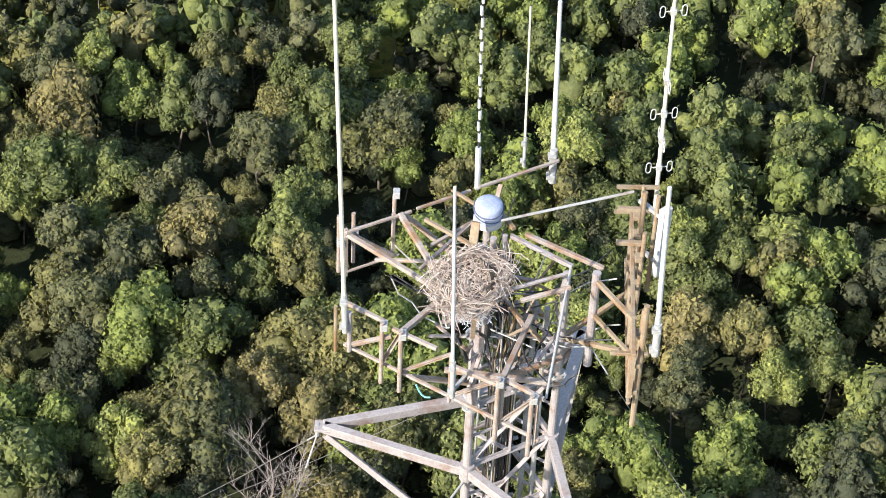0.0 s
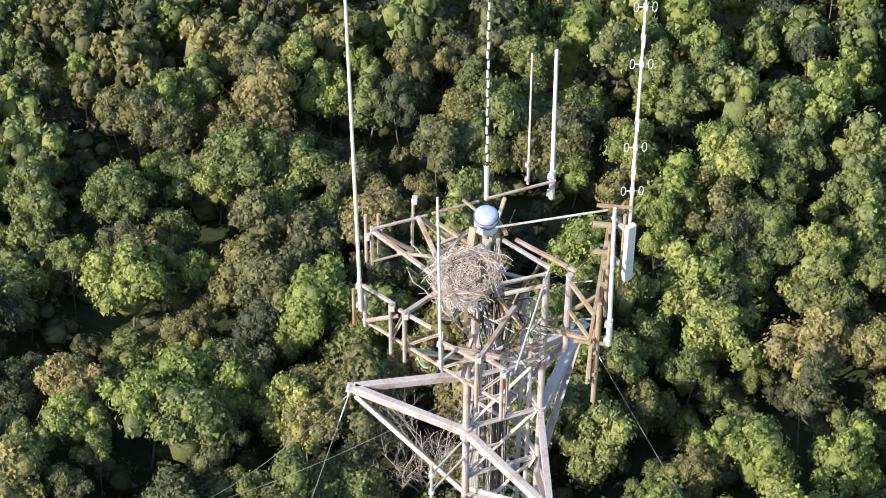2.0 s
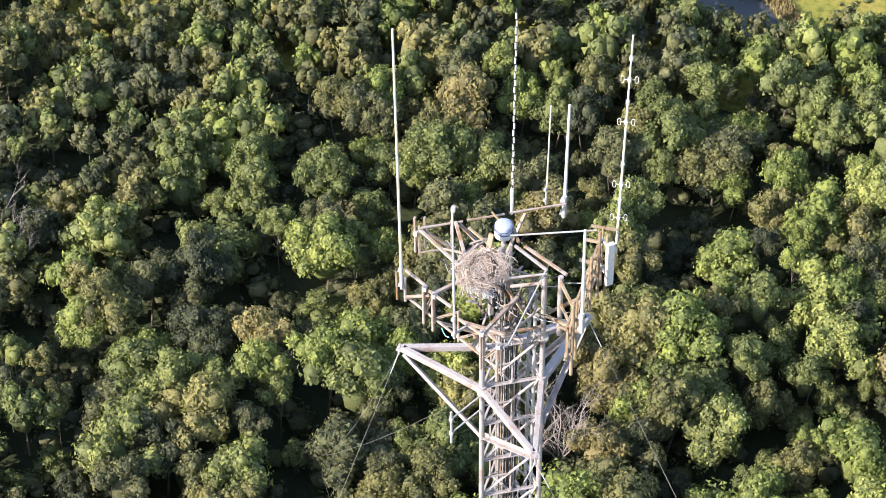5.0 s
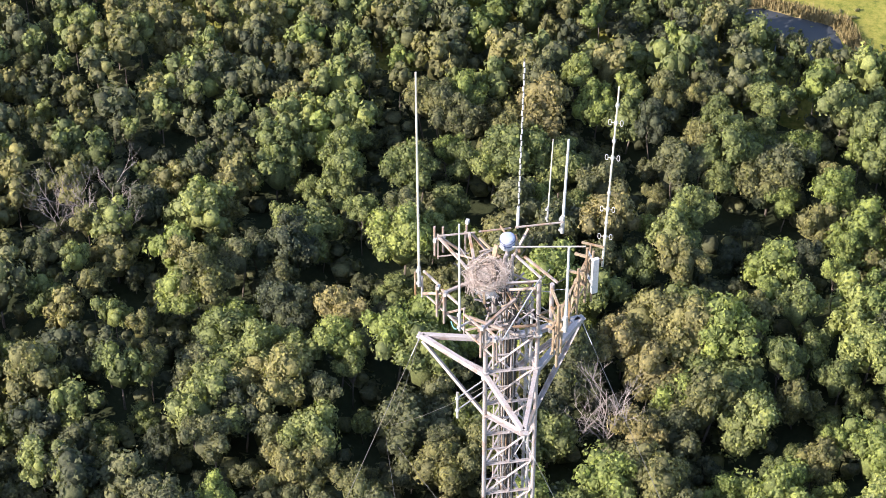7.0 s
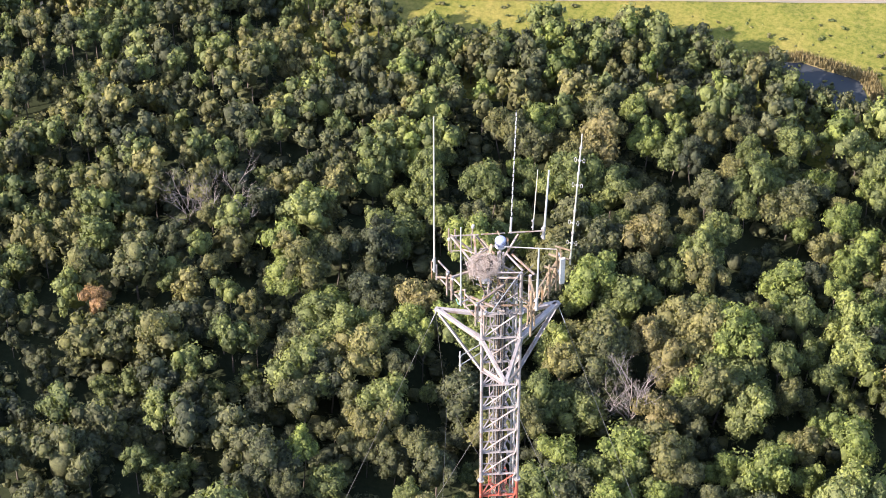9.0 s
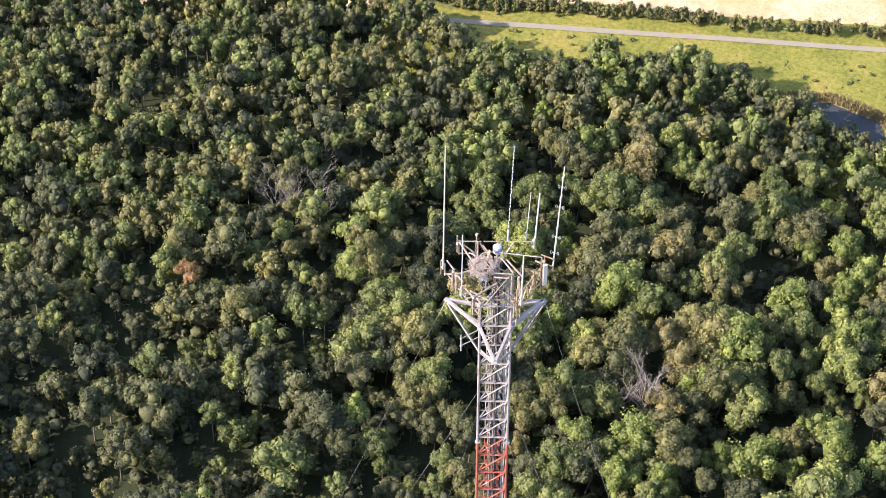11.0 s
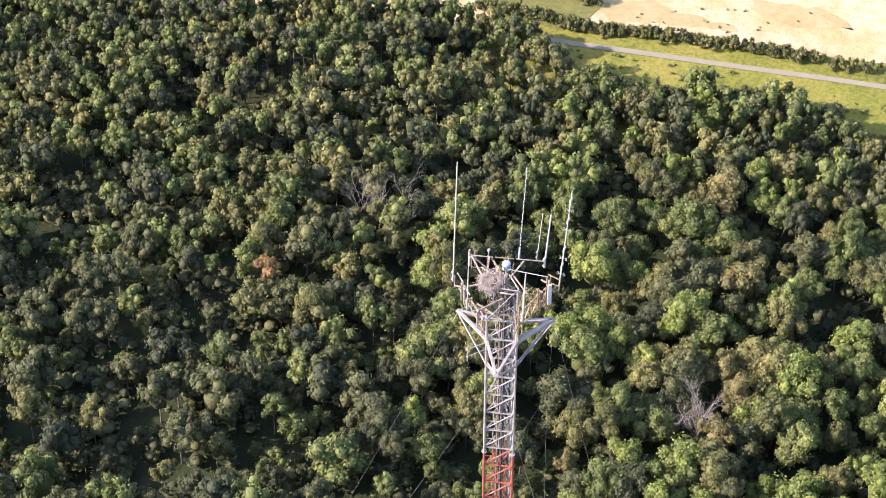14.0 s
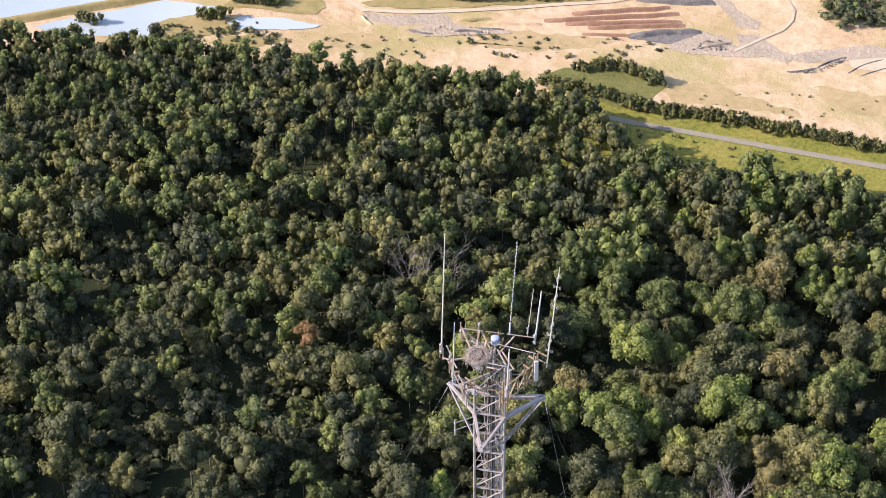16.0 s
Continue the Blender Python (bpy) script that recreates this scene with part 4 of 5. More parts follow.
# inside: ladder and feeder cables
lad = part("ladder", tube(tube(B(), (-0.30, 0.10, 26.3), (-0.30, 0.10, 72.6), 0.022, seg=6), (0.0, 0.22, 26.3), (0.0, 0.22, 72.6), 0.022, seg=6), GREY, tower, "galvanised climbing ladder")
rung_me = mesh_from("rung", tube(B(), (-0.30, 0.10, 0), (0.0, 0.22, 0), 0.012, seg=5), GREY)
for i in range(70):
    mesh_part("rung", rung_me, lad, Matrix.Translation((0, 0, 72.3 - 0.30 * i)))
crng = random.Random(2)
for k in range(24):
    x, y = -0.16 + 0.058 * (k % 8) + crng.uniform(-0.02, 0.02), -0.22 + 0.11 * (k // 8) + crng.uniform(-0.03, 0.03)
    r = crng.choice((0.012, 0.016, 0.024))
    pts = [(x + crng.uniform(-0.012, 0.012), y + crng.uniform(-0.012, 0.012), z) for z in (26.3, 40, 50, 58, 62, 65, 67, 69, 71, 72.5)]
    pts.append((x + crng.uniform(-0.25, 0.25), y + crng.uniform(-0.3, 0.2), 73.6))
    part("feeder_cable", curve_tube(B(), pts, r, 6), (BLACK, RUST, GREY, BLACK, BLACK)[k % 5], tower)
for k in range(14):
    z = 72.0 - 1.36 * k
    part("cable_tray", bar(B(), (-0.12, -0.16, z), (0.34, -0.03, z), 0.05, 0.04), GREY, tower)

for i, z in enumerate(LEVELS[:16]):
    mids = [(leg_at(p, z) + leg_at(q, z)) / 2 for p, q in PAIRS]
    for k in range(3):
        part("plan_brace", bar(B(), mids[k], mids[(k + 1) % 3], 0.05, 0.05), band_paint(z - 0.3), tower)
    for k, (p, q) in enumerate(PAIRS):
        u, v = leg_at(p, z - BAY * 0.5), leg_at(q, z - BAY * 0.5)
        part("sub_brace", bar(B(), u.lerp(v, 0.04), u.lerp(v, 0.5), 0.035, 0.035), band_paint(z - 0.7), tower)
        part("sub_brace", bar(B(), u.lerp(v, 0.5), leg_at(q, z - BAY).lerp(leg_at(p, z - BAY), 0.5), 0.035, 0.035), band_paint(z - 0.7), tower)
sx0, sx1 = leg_at("b", 0), leg_at("c", 0)
for f in (0.16, 0.30):
    p = sx0.lerp(sx1, f) * 0.96
    part("conduit", tube(B(), p + Vector((0, 0, 26.3)), p + Vector((0, 0, 73.4)), 0.045, seg=10), GREY, tower, "galvanised conduit pipe")

# torque arms: three pointed frames to which the guys are tied
TIP_R = 2.72


def tip_at(k, z):
    a = radians(TIP_DIR[k])
    return Vector((TIP_R * math.cos(a), TIP_R * math.sin(a), z))


TIP_LEGS = {"l": ("a", "c"), "f": ("a", "b"), "r": ("b", "c")}
for level, paint in ((70.62, WHITE), (55.0, PALE)):
    for k, legs in TIP_LEGS.items():
        t = tip_at(k, level)
        arm = new("torque_arm")
        arm.parent = tower
        for p in legs:
            g = leg_at(p, level)
            d = (t - g).normalized()
            part("beam", bar(B(), g - d * 0.02, t - d * 0.05, 0.19 if k == "r" else 0.13, 0.17, bevel=0.008), paint, arm)
            lo = leg_at(p, level - 1.66)
            e = (t - lo).normalized()
            part("strut", angle_iron(B(), lo, t - e * 0.12 - Vector((0, 0, 0.06)), 0.13, 0.018), paint, arm)
        o = Vector((math.cos(radians(TIP_DIR[k])), math.sin(radians(TIP_DIR[k])), 0))
        part("tip_plate", bar(B(), t - o * 0.22, t + o * 0.10, 0.24, 0.05, bevel=0.01), paint, arm)
        part("shackle", tube(B(), t + o * 0.06 - Vector((0, 0, 0.22)), t + o * 0.06 + Vector((0, 0, 0.04)), 0.035, seg=8), GREY, arm)

for level, paint in ((70.62, WHITE), (55.0, PALE)):
    for p in LEG_DIR:
        part("clamp", tube(B(), leg_at(p, level - 0.15), leg_at(p, level + 0.15), 0.115, seg=14), paint, tower)

# guys: each lane is tied to the two arms beside it
LANES = ((-136, 23.0, ("l", "f")), (-28, 40.0, ("f", "r")), (118, 36.0, ("r", "l")))   # bearing and distance of the anchor, its two arms
for bearing, far, tips in LANES:
    a = radians(bearing)
    foot = Vector((CX + far * math.cos(a), CY + far * math.sin(a), GROUND + 0.2))
    blk = B()
    bar(blk, (0, 0, -0.4), (0, 0, 0.5), 0.9, 0.9, (1, 0, 0), 0.05)
    anchor = new("guy_anchor", mesh_from("guy_anchor", blk, CONCRETE))
    anchor.location = placing @ Vector((foot.x, foot.y, GROUND))
    tagged(anchor, "square concrete guy anchor block in the wood", "anchor", "guy anchors")
    for level in (70.62, 55.0):
        for k in tips:
            o = Vector((math.cos(radians(TIP_DIR[k])), math.sin(radians(TIP_DIR[k])), 0))
            s = tip_at(k, level - 0.2) + o * 0.06 + Vector((CX, CY, 0))
            pts = [s.lerp(foot, f) - Vector((0, 0, 3.2 * f * (1 - f))) for f in (0, 0.02, 0.1, 0.25, 0.4, 0.55, 0.7, 0.85, 1)]
            guy = thing("guy_wire", s.x, s.y, s.z, "thin steel guy wire running from torque arm to ground", "guy wire", "guy wires")
            loc = [p - s for p in pts]
            part("strand", curve_tube(B(), loc, 0.007, 6), WIRE, guy)
            part("turnbuckle", tube(B(), loc[0], loc[1] * 0.6, 0.014, seg=8), GREY, guy)

# side-mounted stub antenna below the left arm
stub = thing("stub_antenna", CX, CY, 0, "short grey pole antenna on two stand-off arms", "antenna")
sa = leg_at("a", 0)
sp = Vector((sa.x - 0.53, sa.y - 0.87, 0))
part("rod", tube(B(), sp + Vector((0, 0, 69.5)), sp + Vector((0, 0, 70.6)), 0.032, seg=10), GREY, stub)
for z in (70.35, 69.85):
    part("stand_off", tube(B(), sa + Vector((0, 0, z + 0.10)), sp + Vector((0, 0, z)), 0.022, seg=8), GREY, stub)
    part("clamp", bar(B(), sp + Vector((0, 0, z - 0.05)), sp + Vector((0, 0, z + 0.05)), 0.10, 0.10, (1, 0, 0), 0.01), GREY, stub)

base = thing("tower_base", CX, CY, GROUND, "square concrete footing under the tower", "footing")
part("block", bar(B(), (0, 0, -0.5), (0, 0, 0.5), 2.6, 2.6, (1, 0, 0), 0.06), CONCRETE, base)

# ---- antenna platform: three outrigger frames round the tower top ----


class Frame:
    """Plan of one side of the platform: n is outwards, s along it, z up, seen from the tower's axis."""

    def __init__(self, deg):
        a = radians(deg)
        self.n = Vector((math.cos(a), math.sin(a), 0))
        self.u = Vector((-math.sin(a), math.cos(a), 0))

    def at(self, n, s, z):
        return self.n * n + self.u * s + Vector((0, 0, z))


FRONT, RIGHT, BACK = Frame(-122), Frame(-2), Frame(118)


def outrigger(fr, s0, s1, n, zu, zl, posts, paint, rail_paint, label, arms, rail=0.060, low=None, braced=True, pieces=None, stem=0.055):
    t = thing("outrigger_frame", CX, CY, 0, label, "antenna mount", "antenna mounts round the tower top")
    for a, b, dz, dn in pieces or ((s0, s1, 0.0, 0.0),):
        part("upper_rail", bar(B(), fr.at(n + dn, a, zu + dz), fr.at(n + dn * 0.5, b, zu + dz * 0.7), rail, rail, bevel=0.006), rail_paint, t)
    part("lower_rail", bar(B(), fr.at(n, low[0] if low else s0, zl), fr.at(n, s1, zl), rail * 0.8, rail * 0.8, bevel=0.005), rail_paint, t)
    for s in posts:
        part("post", bar(B(), fr.at(n + 0.02, s, zl - 0.10), fr.at(n + 0.02, s, zu + 0.04), stem, stem, fr.u), paint, t)
    for a, b in zip(posts, posts[1:]) if braced else ():
        part("diagonal", angle_iron(B(), fr.at(n, a, zl), fr.at(n, b, zu), 0.06, 0.012, fr.n), paint, t)
    for (n0, a0, z0, n1, a1, z1, w) in arms:
        part("arm", bar(B(), fr.at(n0, a0, z0), fr.at(n1, a1, z1), w, w, bevel=0.006), paint, t)
    return t


outrigger(FRONT, -1.72, 1.62, 1.70, 74.03, 73.15, (-1.05, -0.72, 0.12, 0.98, 1.55), PALE, PALE, "pale rusting steel outrigger frame on the sunny side", (
    (0.86, 0.0, 72.6, 1.70, -0.55, 73.15, 0.07), (0.86, 0.0, 72.6, 1.70, 0.55, 73.15, 0.07), (0.3, -0.6, 73.9, 1.70, -0.72, 74.0, 0.08),
    (0.3, 0.6, 73.9, 1.70, 0.95, 74.0, 0.08), (1.70, -1.6, 73.15, 1.95, -1.5, 73.5, 0.05), (1.70, -0.9, 73.8, 2.0, -1.38, 73.6, 0.06)), pieces=((-1.72, -0.98, 0.0, 0.0), (-0.86, -0.12, -0.02, 0.04), (0.15, 1.0, -0.17, 0.05), (0.9, 1.62, -0.05, -0.05)), stem=0.042)
outrigger(RIGHT, -1.62, 1.35, 1.80, 74.30, 73.30, (-1.5, -0.9, -0.2, 0.5, 1.2), RUST, RUST, "rusty brown steel outrigger frame with many pipes", (
    (0.86, 0.0, 72.9, 1.80, -0.6, 73.3, 0.07), (0.86, 0.0, 72.9, 1.80, 0.6, 73.3, 0.07), (1.3, -0.2, 74.3, 1.80, -0.9, 74.3, 0.07), (1.3, -0.2, 73.6, 1.80, -0.9, 73.6, 0.06),
    (1.55, 0.9, 74.75, 1.95, 0.9, 74.75, 0.07), (1.55, 0.5, 74.45, 1.95, 0.5, 74.45, 0.07), (1.5, -1.2, 73.9, 2.05, -1.2, 73.9, 0.06)))
outrigger(BACK, -1.80, 1.80, 1.70, 74.28, 73.45, (1.0, 1.78), PALE, PALE, "weathered grey steel outrigger frame on the shaded side", (
    (0.86, 0.0, 73.4, 1.70, -0.8, 74.2, 0.07), (0.86, 0.0, 73.4, 1.70, 0.8, 74.2, 0.07), (0.4, 0.9, 74.1, 1.70, 0.9, 74.28, 0.08), (0.2, 0.9, 73.95, 1.7, 1.75, 74.2, 0.07), (0.6, 0.3, 74.0, 1.7, 1.3, 73.5, 0.05), (1.70, 1.78, 74.2, 1.70, 1.0, 73.5, 0.05)), rail=0.045, low=(0.9,), pieces=((-1.80, -0.42, 0.02, 0.0), (-0.30, 0.62, -0.03, 0.03), (0.72, 1.80, 0.0, -0.02)), stem=0.045)

deck = thing("platform_steelwork", CX, CY, 0, "jumbled pale steel bars across the tower top", "steelwork")


def loose(name, p, q, w, paint, h=None):
    o = Vector((CX, CY, 0))
    return part(name, bar(B(), Vector(p) - o, Vector(q) - o, w * 0.75, h or w * 0.75, bevel=0.006), paint, deck)


loose("boom", (0.30, -0.05, 74.55), (1.20, -0.52, 74.42), 0.085, WHITE)
loose("boom", (0.52, 0.02, 74.52), (1.66, -0.48, 74.36), 0.09, PALE)
loose("cross_bar", (0.31, -0.90, 74.30), (1.17, -0.62, 74.40), 0.06, WHITE)
loose("cross_bar", (0.45, -1.05, 74.22), (1.17, -0.90, 74.38), 0.08, PALE)
loose("cross_bar", (-0.6, -1.4, 73.1), (0.9, -1.5, 73.0), 0.10, PALE)
loose("cross_bar", (-0.3, -1.5, 72.75), (1.15, -0.75, 72.75), 0.09, PALE)
loose("cross_bar", (-0.5, -0.9, 73.9), (0.9, -0.2, 73.85), 0.08, RUST)
loose("cross_bar", (-0.95, 0.45, 74.35), (-0.2, 0.05, 74.2), 0.08, RUST)
loose("cross_bar", (-0.85, 0.15, 74.1), (-0.1, 0.75, 74.15), 0.07, PALE)
loose("cross_bar", (-1.0, -0.3, 74.05), (-0.15, 0.5, 74.4), 0.07, PALE)
loose("plank", (-0.30, -0.55, 73.95), (-0.22, -0.2, 74.95), 0.17, RUST, 0.05)
loose("cross_bar", (0.0, 0.8, 74.45), (0.35, 0.1, 74.55), 0.09, RUST)
loose("cross_bar", (-0.55, 1.1, 74.35), (-0.1, 0.55, 74.5), 0.06, RUST)
o = Vector((CX, CY, 0))
part("upright_pipe", tube(B(), Vector((1.55, -0.63, 72.5)) - o, Vector((1.55, -0.63, 74.42)) - o, 0.065, seg=12), WHITE, deck)
part("leaning_pole", tube(B(), Vector((0.80, -2.68, 73.95)) - o, Vector((1.17, -0.58, 74.44)) - o, 0.02, seg=10), GREY, deck)
part("tie_rod", tube(B(), Vector((0.15, 0.08, 74.72)) - o, Vector((2.1, 0.62, 74.88)) - o, 0.022, seg=8), GREY, deck)
part("upright_pipe", tube(B(), Vector((0.05, -0.18, 72.6)) - o, Vector((0.05, -0.18, 74.62)) - o, 0.05, seg=10), WHITE, deck)
part("upright_pipe", tube(B(), Vector((0.22, -0.10, 72.6)) - o, Vector((0.22, -0.10, 74.6)) - o, 0.04, seg=10), WHITE, deck)


pts = [FRONT.at(1.76, -0.42 + 0.05 * k, 73.12 - 0.09 * math.sin(k * 0.7) - 0.03 * k) for k in range(6)]
part("rope", curve_tube(B(), pts, 0.014, 6), TEAL, deck, "frayed teal rope end")
jr = random.Random(31)
for k in range(52):
    a, r, z = jr.uniform(0, 6.283), 0.95 * math.sqrt(jr.random()), jr.uniform(72.55, 73.9)
    c = Vector((r * math.cos(a), r * math.sin(a), z))
    d = Vector((jr.uniform(-1, 1), jr.uniform(-1, 1), jr.choice((0.0, 0.0, 1.2, 2.5)) * jr.choice((-1, 1)) + jr.uniform(-0.2, 0.2))).normalized()
    h = jr.uniform(0.12, 0.42)
    part("bracket", bar(B(), c - d * h, c + d * h, jr.uniform(0.03, 0.07), jr.uniform(0.02, 0.05), bevel=0.004), jr.choice((PALE, PALE, WHITE, RUST, GREY, BLACK)), deck)
for k in range(7):
    a = jr.uniform(0, 6.283)
    c = Vector((0.45 * math.cos(a), 0.45 * math.sin(a), jr.uniform(72.7, 73.5)))
    part("equipment_box", bar(B(), c, c + Vector((0, 0, jr.uniform(0.18, 0.34))), 0.16, 0.12, (math.cos(a), math.sin(a), 0), 0.015), jr.choice((GREY, BLACK, WHITE)), deck)
for k in range(16):
    a, b = jr.uniform(0, 6.283), jr.uniform(0, 6.283)
    p, q = Vector((0.8 * math.cos(a), 0.8 * math.sin(a), jr.uniform(72.8, 74.1))), Vector((1.7 * math.cos(b), 1.7 * math.sin(b), jr.uniform(73.1, 74.2)))
    pts = [p.lerp(q, f) - Vector((0, 0, 1.2 * f * (1 - f))) + Vector((jr.uniform(-0.06, 0.06), jr.uniform(-0.06, 0.06), 0)) for f in (0, 0.15, 0.3, 0.5, 0.7, 0.85, 1)]
    part("jumper_cable", curve_tube(B(), pts, 0.012, 6), BLACK if k % 3 else GREY, deck)


def pole(name, x, y, z0, z1, r, paint, label, top=None, mount=None):
    """A pole antenna with a tapered tip, a thicker ferrule and clamps at its foot."""
    t = thing(name, x, y, z0, label, "antenna")
    tx, ty = (0, 0) if top is None else (top[0] - x, top[1] - y)
    h = z1 - z0
    part("rod", tube(B(), (0, 0, 0.0), (tx, ty, h), r, r * 0.72, seg=12), paint, t)
    part("ferrule", tube(B(), (0, 0, 0.0), (tx * 0.1, ty * 0.1, min(0.7, h * 0.2)), r * 1.28, seg=12), GREY if mount is None else mount, t)
    for z in (0.12, min(0.6, h * 0.17)):
        part("clamp", bar(B(), (-0.03, 0, z - 0.035), (-0.03, 0, z + 0.035), r * 2.8, r * 2.8, (1, 0, 0), 0.004), GREY, t)
    return t


whip_l = pole("whip_antenna", -2.05, -1.42, 73.85, 81.1, 0.036, CREAM, "tall cream fibreglass whip antenna on the outrigger frame", (-2.31, -0.76))
part("mount_pipe", tube(B(), (0.06, 0.06, -0.45), (0.06, 0.06, 0.35), 0.036, seg=10), WHITE, whip_l)
part("mount_pipe", tube(B(), (-0.14, 0.06, -0.45), (-0.14, 0.06, 0.45), 0.028, seg=10), RUST, whip_l)
nest_pole = pole("pole_antenna", -0.50, -2.44, 73.65, 77.45, 0.03, BRIGHT, "white pole antenna rising beside the stick nest", (-0.61, -2.17))
part("stand_off", bar(B(), (0.0, 0.02, 0.12), (0.20, 0.34, 0.12), 0.045, 0.045), GREY, nest_pole)
pole("pole_antenna", 2.35, -1.92, 74.1, 77.1, 0.045, BRIGHT, "thick white pole antenna on the rusty frame", (2.28, -1.67))
pole("whip_antenna", 0.55, 2.0, 74.05, 76.8, 0.022, CREAM, "slim cream whip antenna behind the nest", (0.5, 2.46))
pole("pole_antenna", 1.0, 2.0, 73.75, 76.87, 0.046, BRIGHT, "stout white pole antenna behind the nest", (0.93, 2.52))

# segmented whip: white sleeves on a thin dark rod
seg_w = thing("segmented_whip", -0.16, 1.48, 74.05, "slim whip antenna of white sleeves on a dark rod", "antenna")
sx, sy, sh = -0.12, 0.66, 5.74
part("rod", tube(B(), (0, 0, 0), (sx, sy, sh), 0.015, seg=8), BLACK, seg_w)
part("ferrule", tube(B(), (0, 0, 0), (sx * 0.13, sy * 0.13, 0.75), 0.045, seg=10), BRIGHT, seg_w)
for k in range(24):
    f0 = 0.15 + 0.035 * k
    part("sleeve", tube(B(), (sx * f0 + 0.008 * (-1) ** k, sy * f0, sh * f0), (sx * (f0 + 0.026) + 0.008 * (-1) ** k, sy * (f0 + 0.026), sh * (f0 + 0.026)), 0.024, seg=8), BRIGHT, seg_w)

# dipole array: a mast with stacked pairs of folded loops
dip = thing("dipole_antenna", 2.5, 0.98, 73.9, "tall yellowish mast with stacked folded dipole loops", "antenna")
dx, dy, dh = -0.05, 0.87, 5.95
part("mast", tube(B(), (0, 0, 0), (dx, dy, dh), 0.036, 0.022, seg=10), CREAM, dip)
for k, (z, turn) in enumerate(((79.25, -80), (78.69, 10), (78.1, -80), (77.56, 10), (76.4, -80), (75.85, 10), (75.4, -80), (74.92, 10))):
    f = (z - 73.9) / dh
    c = Vector((dx * f, dy * f, z - 73.9))
    d = Vector((math.cos(radians(turn)), math.sin(radians(turn)), 0))
    part("crossarm", tube(B(), c - d * 0.125, c + d * 0.125, 0.010, seg=6), CREAM, dip)
    for sgn in (-1, 1):
        m = c + d * 0.16 * sgn
        ring = [m + d * 0.038 * math.cos(q) + Vector((0, 0, 0.10 * (1 if math.sin(q) > 0 else -1) * abs(math.sin(q)) ** 0.5)) for q in [i * math.pi / 8 for i in range(17)]]
        part("dipole_loop", curve_tube(B(), ring, 0.008, 6), BRIGHT, dip)
    part("clamp", bar(B(), c - Vector((0, 0, 0.05)), c + Vector((0, 0, 0.05)), 0.09, 0.09, (1, 0, 0), 0.006), GREY, dip)

for z in (0.25, 0.75):
    part("stand_off", bar(B(), (0.02, 0, z), (-0.62, -0.02, z), 0.05, 0.05), RUST, dip)

# panel antenna with its pipe and brackets
pan = thing("panel_antenna", 2.5, 0.16, 73.70, "tall white flat panel antenna on a steel pipe", "antenna", turn=-50)
part("radome", bar(B(), (0.05, 0, 0), (0.05, 0, 1.34), 0.20, 0.11, (1, 0, 0), 0.02), BRIGHT, pan)
part("end_cap", bar(B(), (0.05, 0, -0.02), (0.05, 0, 0.02), 0.17, 0.09, (1, 0, 0), 0.008), GREY, pan)
part("pipe", tube(B(), (-0.12, 0, -0.5), (-0.12, 0, 1.45), 0.036, seg=10), RUST, pan)
for z in (0.2, 1.1):
    part("bracket", bar(B(), (-0.48, 0, z), (0.0, 0, z), 0.06, 0.06), GREY, pan)

# bare mounting pipes on the rusty frame
for s, z0, z1, r in ((-1.42, 72.65, 75.1, 0.045), (-1.1, 72.9, 74.7, 0.035), (0.15, 73.2, 75.0, 0.035), (0.85, 73.0, 75.15, 0.04), (1.15, 73.1, 75.0, 0.03)):
    p = RIGHT.at(1.92, s, 0)
    t = thing("mounting_pipe", CX + p.x, CY + p.y, z0, "bare rusty vertical antenna mounting pipe", "pipe", "mounting pipes on the rusty frame")
    part("pipe", tube(B(), (0, 0, 0), (0, 0, z1 - z0), r, seg=10), RUST, t)
    for z in (0.75, 1.3):
        part("clamp", bar(B(), (-0.05, 0, z - 0.04), (-0.05, 0, z + 0.04), 0.16, 0.11, (1, 0, 0), 0.006), RUST, t)
for s, z0, z1 in ((1.62, 73.5, 74.5), (1.86, 73.4, 74.55), (0.95, 74.0, 74.6)):
    p = BACK.at(1.80, s, 0)
    t = thing("mounting_pipe", CX + p.x, CY + p.y, z0, "bare grey vertical antenna mounting pipe", "pipe", "mounting pipes on the grey frame")
    part("pipe", tube(B(), (0, 0, 0), (0, 0, z1 - z0), 0.032, seg=10), PALE, t)
    part("clamp", bar(B(), (0.03, -0.03, 0.6), (0.03, -0.03, 0.72), 0.13, 0.10, (1, 0, 0), 0.006), GREY, t)
for s in (-1.0, -0.68, 0.95, 1.5):
    p = FRONT.at(1.80, s, 0)
    t = thing("mounting_pipe", CX + p.x, CY + p.y, 72.85, "bare pale vertical antenna mounting pipe", "pipe", "mounting pipes on the pale frame")
    part("pipe", tube(B(), (0, 0, 0), (0, 0, 1.25), 0.035, seg=10), PALE, t)
    part("clamp", bar(B(), (0.03, 0.03, 1.10), (0.03, 0.03, 1.22), 0.13, 0.10, (1, 0, 0), 0.006), GREY, t)

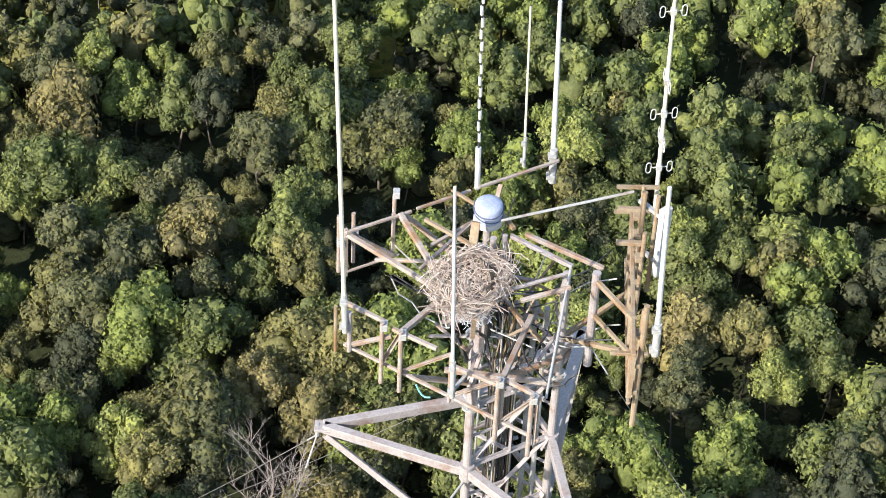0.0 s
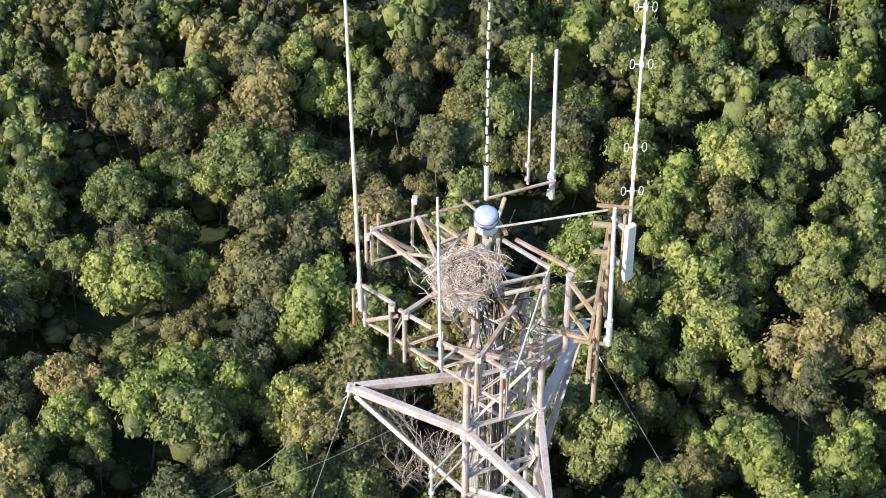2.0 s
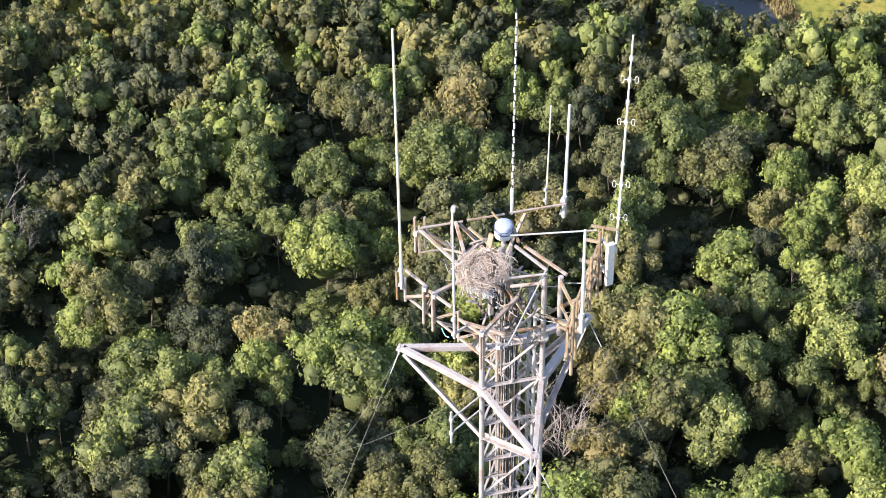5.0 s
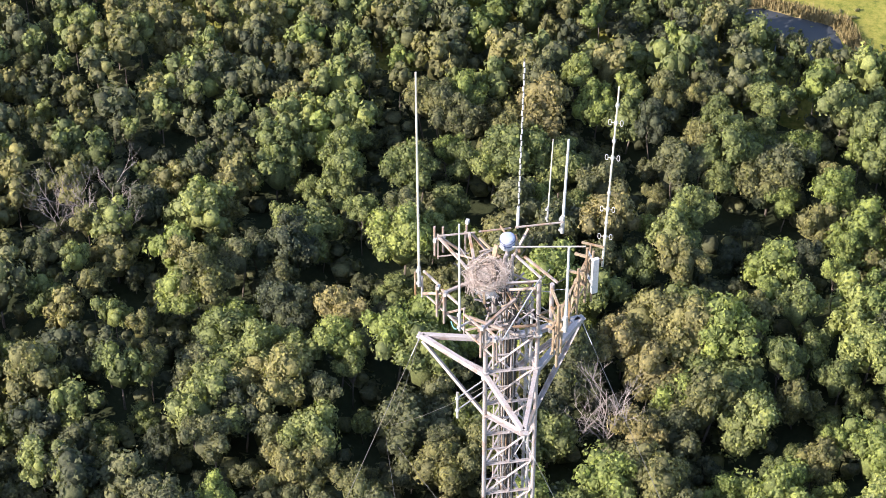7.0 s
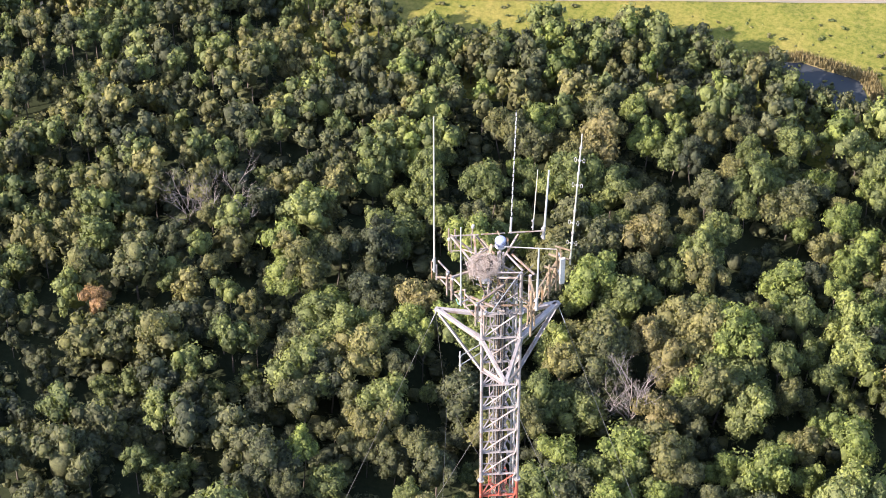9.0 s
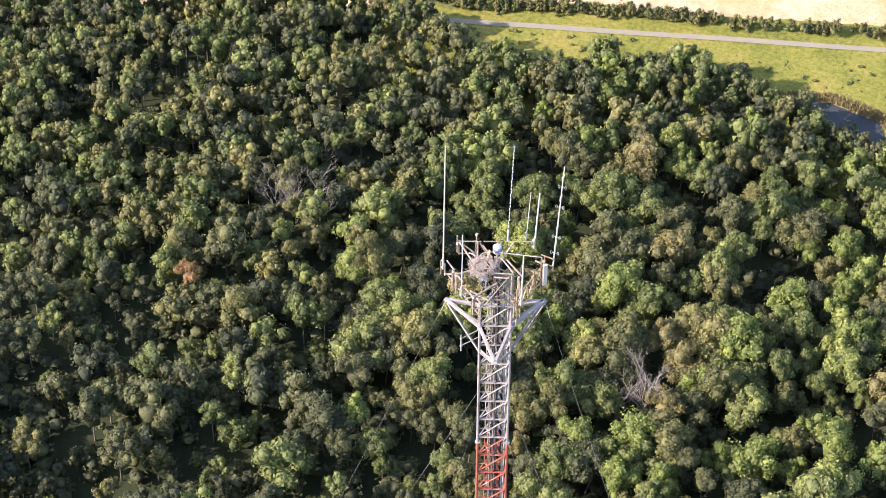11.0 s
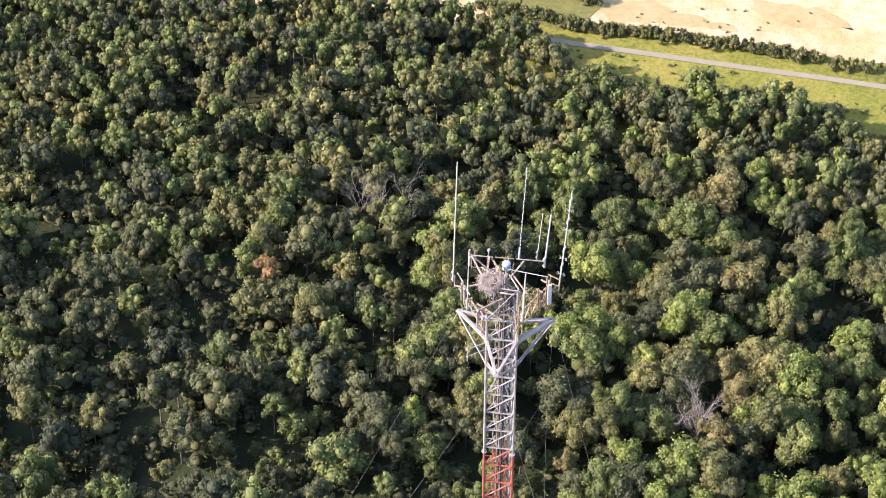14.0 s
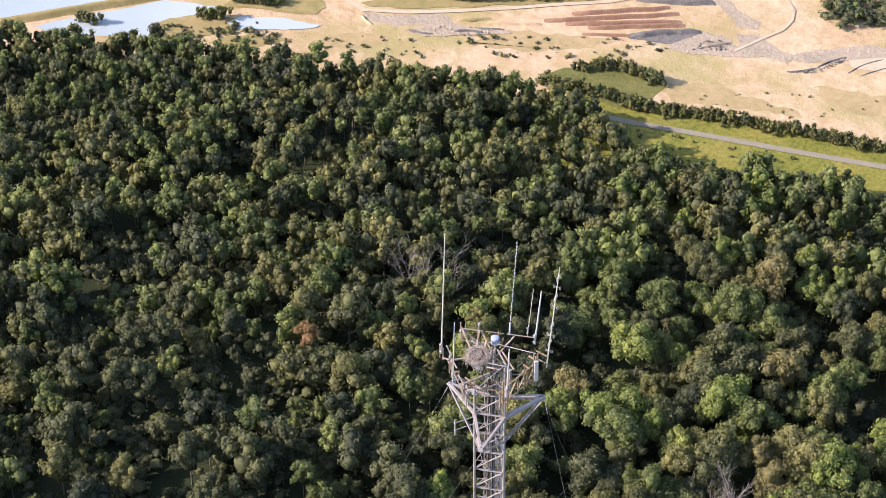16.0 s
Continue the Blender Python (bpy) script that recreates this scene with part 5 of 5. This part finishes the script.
# covered drum antenna beside the nest
drum = thing("drum_antenna", -0.03, 0.20, 74.56, "white drum-shaped antenna under a pale blue cover", "antenna")
bm = B()
prof = ((0.185, 0.0), (0.198, 0.02), (0.200, 0.20), (0.206, 0.23), (0.204, 0.32), (0.196, 0.365), (0.170, 0.392), (0.09, 0.402), (0.0, 0.404))
rings = []
for r, z in prof[:-1]:
    rings.append([bm.verts.new((r * math.cos(q * 0.2618), r * math.sin(q * 0.2618), z)) for q in range(24)])
cap = bm.verts.new((0, 0, prof[-1][1]))
for a, b in zip(rings, rings[1:]):
    for q in range(24):
        bm.faces.new((a[q], a[(q + 1) % 24], b[(q + 1) % 24], b[q]))
for q in range(24):
    bm.faces.new((rings[-1][q], rings[-1][(q + 1) % 24], cap))
bm.faces.new(rings[0][::-1])
for f in bm.faces:
    f.smooth = True
part("shell", bm, BLUE, drum)
bm = curve_tube(B(), [(0.212 * math.cos(q * 0.2618), 0.212 * math.sin(q * 0.2618), 0.30 + 0.04 * math.sin(q * 0.2618)) for q in range(25)], 0.011, 6)
part("strap", bm, NAVY, drum, "dark blue strap")
ring = [(0.209 * math.cos(q * 0.2618), 0.209 * math.sin(q * 0.2618), 0.20 - 0.04 * math.cos(q * 0.2618 + 0.6)) for q in range(25)]
part("strap", curve_tube(B(), ring, 0.008, 6), NAVY, drum, "dark blue strap")
part("foot", tube(B(), (0, 0, -0.35), (0, 0, 0.02), 0.06, seg=12), WHITE, drum)
drum.scale = (2.05, 2.05, 2.05)
part("lower_band", tube(B(), (0, 0, 0.02), (0, 0, 0.12), 0.212, seg=24), BRIGHT, drum)

# ---- stick nest ----
nest = thing("stick_nest", -0.26, -0.72, 74.12, "large shaggy nest of dry sticks and twine", "nest")
nr = random.Random(17)
bm = B()
rings = []
for r, z in ((0.22, 0.0), (0.40, 0.12), (0.50, 0.26), (0.50, 0.40), (0.40, 0.46), (0.28, 0.36), (0.14, 0.30)):
    rings.append([bm.verts.new((r * math.cos(q * 0.3142) * nr.uniform(0.88, 1.12), r * math.sin(q * 0.3142) * nr.uniform(0.88, 1.12), z + nr.uniform(-0.05, 0.05))) for q in range(20)])
for a, b in zip(rings, rings[1:]):
    for q in range(20):
        bm.faces.new((a[q], a[(q + 1) % 20], b[(q + 1) % 20], b[q]))
bm.faces.new(rings[-1])
bm.faces.new(rings[0][::-1])
nest.scale = (1.48, 1.48, 1.80)
nest.rotation_euler = (0.42, -0.08, 0.0)
part("cup", bm, BARK, nest, "dark packed nest bowl")


def stick(bm, c, d, h, w, bend=0.06):
    """A thin crooked stick: four points along d, each a little off the line."""
    pts = [c + d * h * f + Vector((nr.uniform(-bend, bend), nr.uniform(-bend, bend), nr.uniform(-bend, bend))) * (1.0 if abs(f) < 0.9 else 0.3) for f in (-1.0, -0.35, 0.3, 1.0)]
    curve_tube(bm, pts, w, 4)


bm = B()
for k in range(560):
    a, z = nr.uniform(0, 6.283), nr.betavariate(2.0, 1.5) * 0.50
    lump = 1.0 + 0.16 * math.sin(2 * a + 0.7) + 0.10 * math.sin(5 * a)
    r = (0.36 + 0.28 * math.sin(min(1.0, z / 0.42) * 1.57)) * lump * nr.uniform(0.74 if z > 0.30 else 0.85, 1.14)
    h, tip, wild = nr.uniform(0.12, 0.42), nr.uniform(-0.7, 0.45), nr.uniform(-0.44, 0.44)
    pts = []
    for f in (-1.0, -0.5, 0.0, 0.5, 1.0):
        b, q = a + f * h / r, r * (1 + wild * f) + nr.uniform(-0.05, 0.05)
        pts.append(Vector((q * math.cos(b), q * math.sin(b), z - 0.20 * max(0.0, 0.5 - r) + 0.05 * math.sin(3 * a) + f * h * tip + nr.uniform(-0.045, 0.045))))
    curve_tube(bm, pts, nr.uniform(0.0045, 0.0095), 4)
for k in range(170):
    a, r = nr.uniform(0, 6.283), 0.36 * math.sqrt(nr.random())
    d = Vector((nr.uniform(-1, 1), nr.uniform(-1, 1), nr.uniform(-0.25, 0.25))).normalized()
    stick(bm, Vector((r * math.cos(a), r * math.sin(a), 0.34 + 0.25 * r + nr.uniform(-0.02, 0.04))), d, nr.uniform(0.08, 0.22), nr.uniform(0.005, 0.010), 0.04)
tagged(part("nest_wall", bm, TWIG, nest, "woven wall of dry bleached twigs"), kind="stuff")
for k in range(34):
    a = nr.uniform(0, 6.283)
    d = (Vector((math.cos(a), math.sin(a), 0)) * nr.uniform(0.3, 1.0) + Vector((-math.sin(a), math.cos(a), 0)) * nr.uniform(-1, 1) + Vector((0, 0, nr.uniform(-0.5, 0.35)))).normalized()
    bm = B()
    stick(bm, Vector((0.58 * math.cos(a), 0.58 * math.sin(a), nr.uniform(0.08, 0.5))), d, nr.uniform(0.20, 0.40), nr.uniform(0.007, 0.013), 0.08)
    part("stick", bm, TWIG, nest)
bm = B()
for k in range(210):
    a = nr.uniform(0, 6.283)
    r = nr.uniform(0.30, 0.62)
    p = Vector((r * math.cos(a), r * math.sin(a), nr.uniform(0.0, 0.35)))
    stick(bm, p - Vector((0, 0, 0.2)), Vector((nr.uniform(-0.4, 0.4), nr.uniform(-0.4, 0.4), -1)).normalized(), nr.uniform(0.1, 0.36), 0.0055, 0.08)
tagged(part("hanging_litter", bm, TWIG, nest), kind="stuff")
bm = B()
for k in range(280):
    a = nr.uniform(3.0, 5.2)
    p = Vector((0.52 * math.cos(a), 0.52 * math.sin(a), nr.uniform(-0.30, 0.25)))
    pts = [p]
    for _ in range(4):
        pts.append(pts[-1] + Vector((nr.uniform(-0.09, 0.09), nr.uniform(-0.09, 0.09), nr.uniform(-0.12, 0.05))))
    curve_tube(bm, pts, 0.0065, 4)
tagged(part("twine", bm, TWINE, nest, "tangled pale blue-white twine"), kind="stuff")
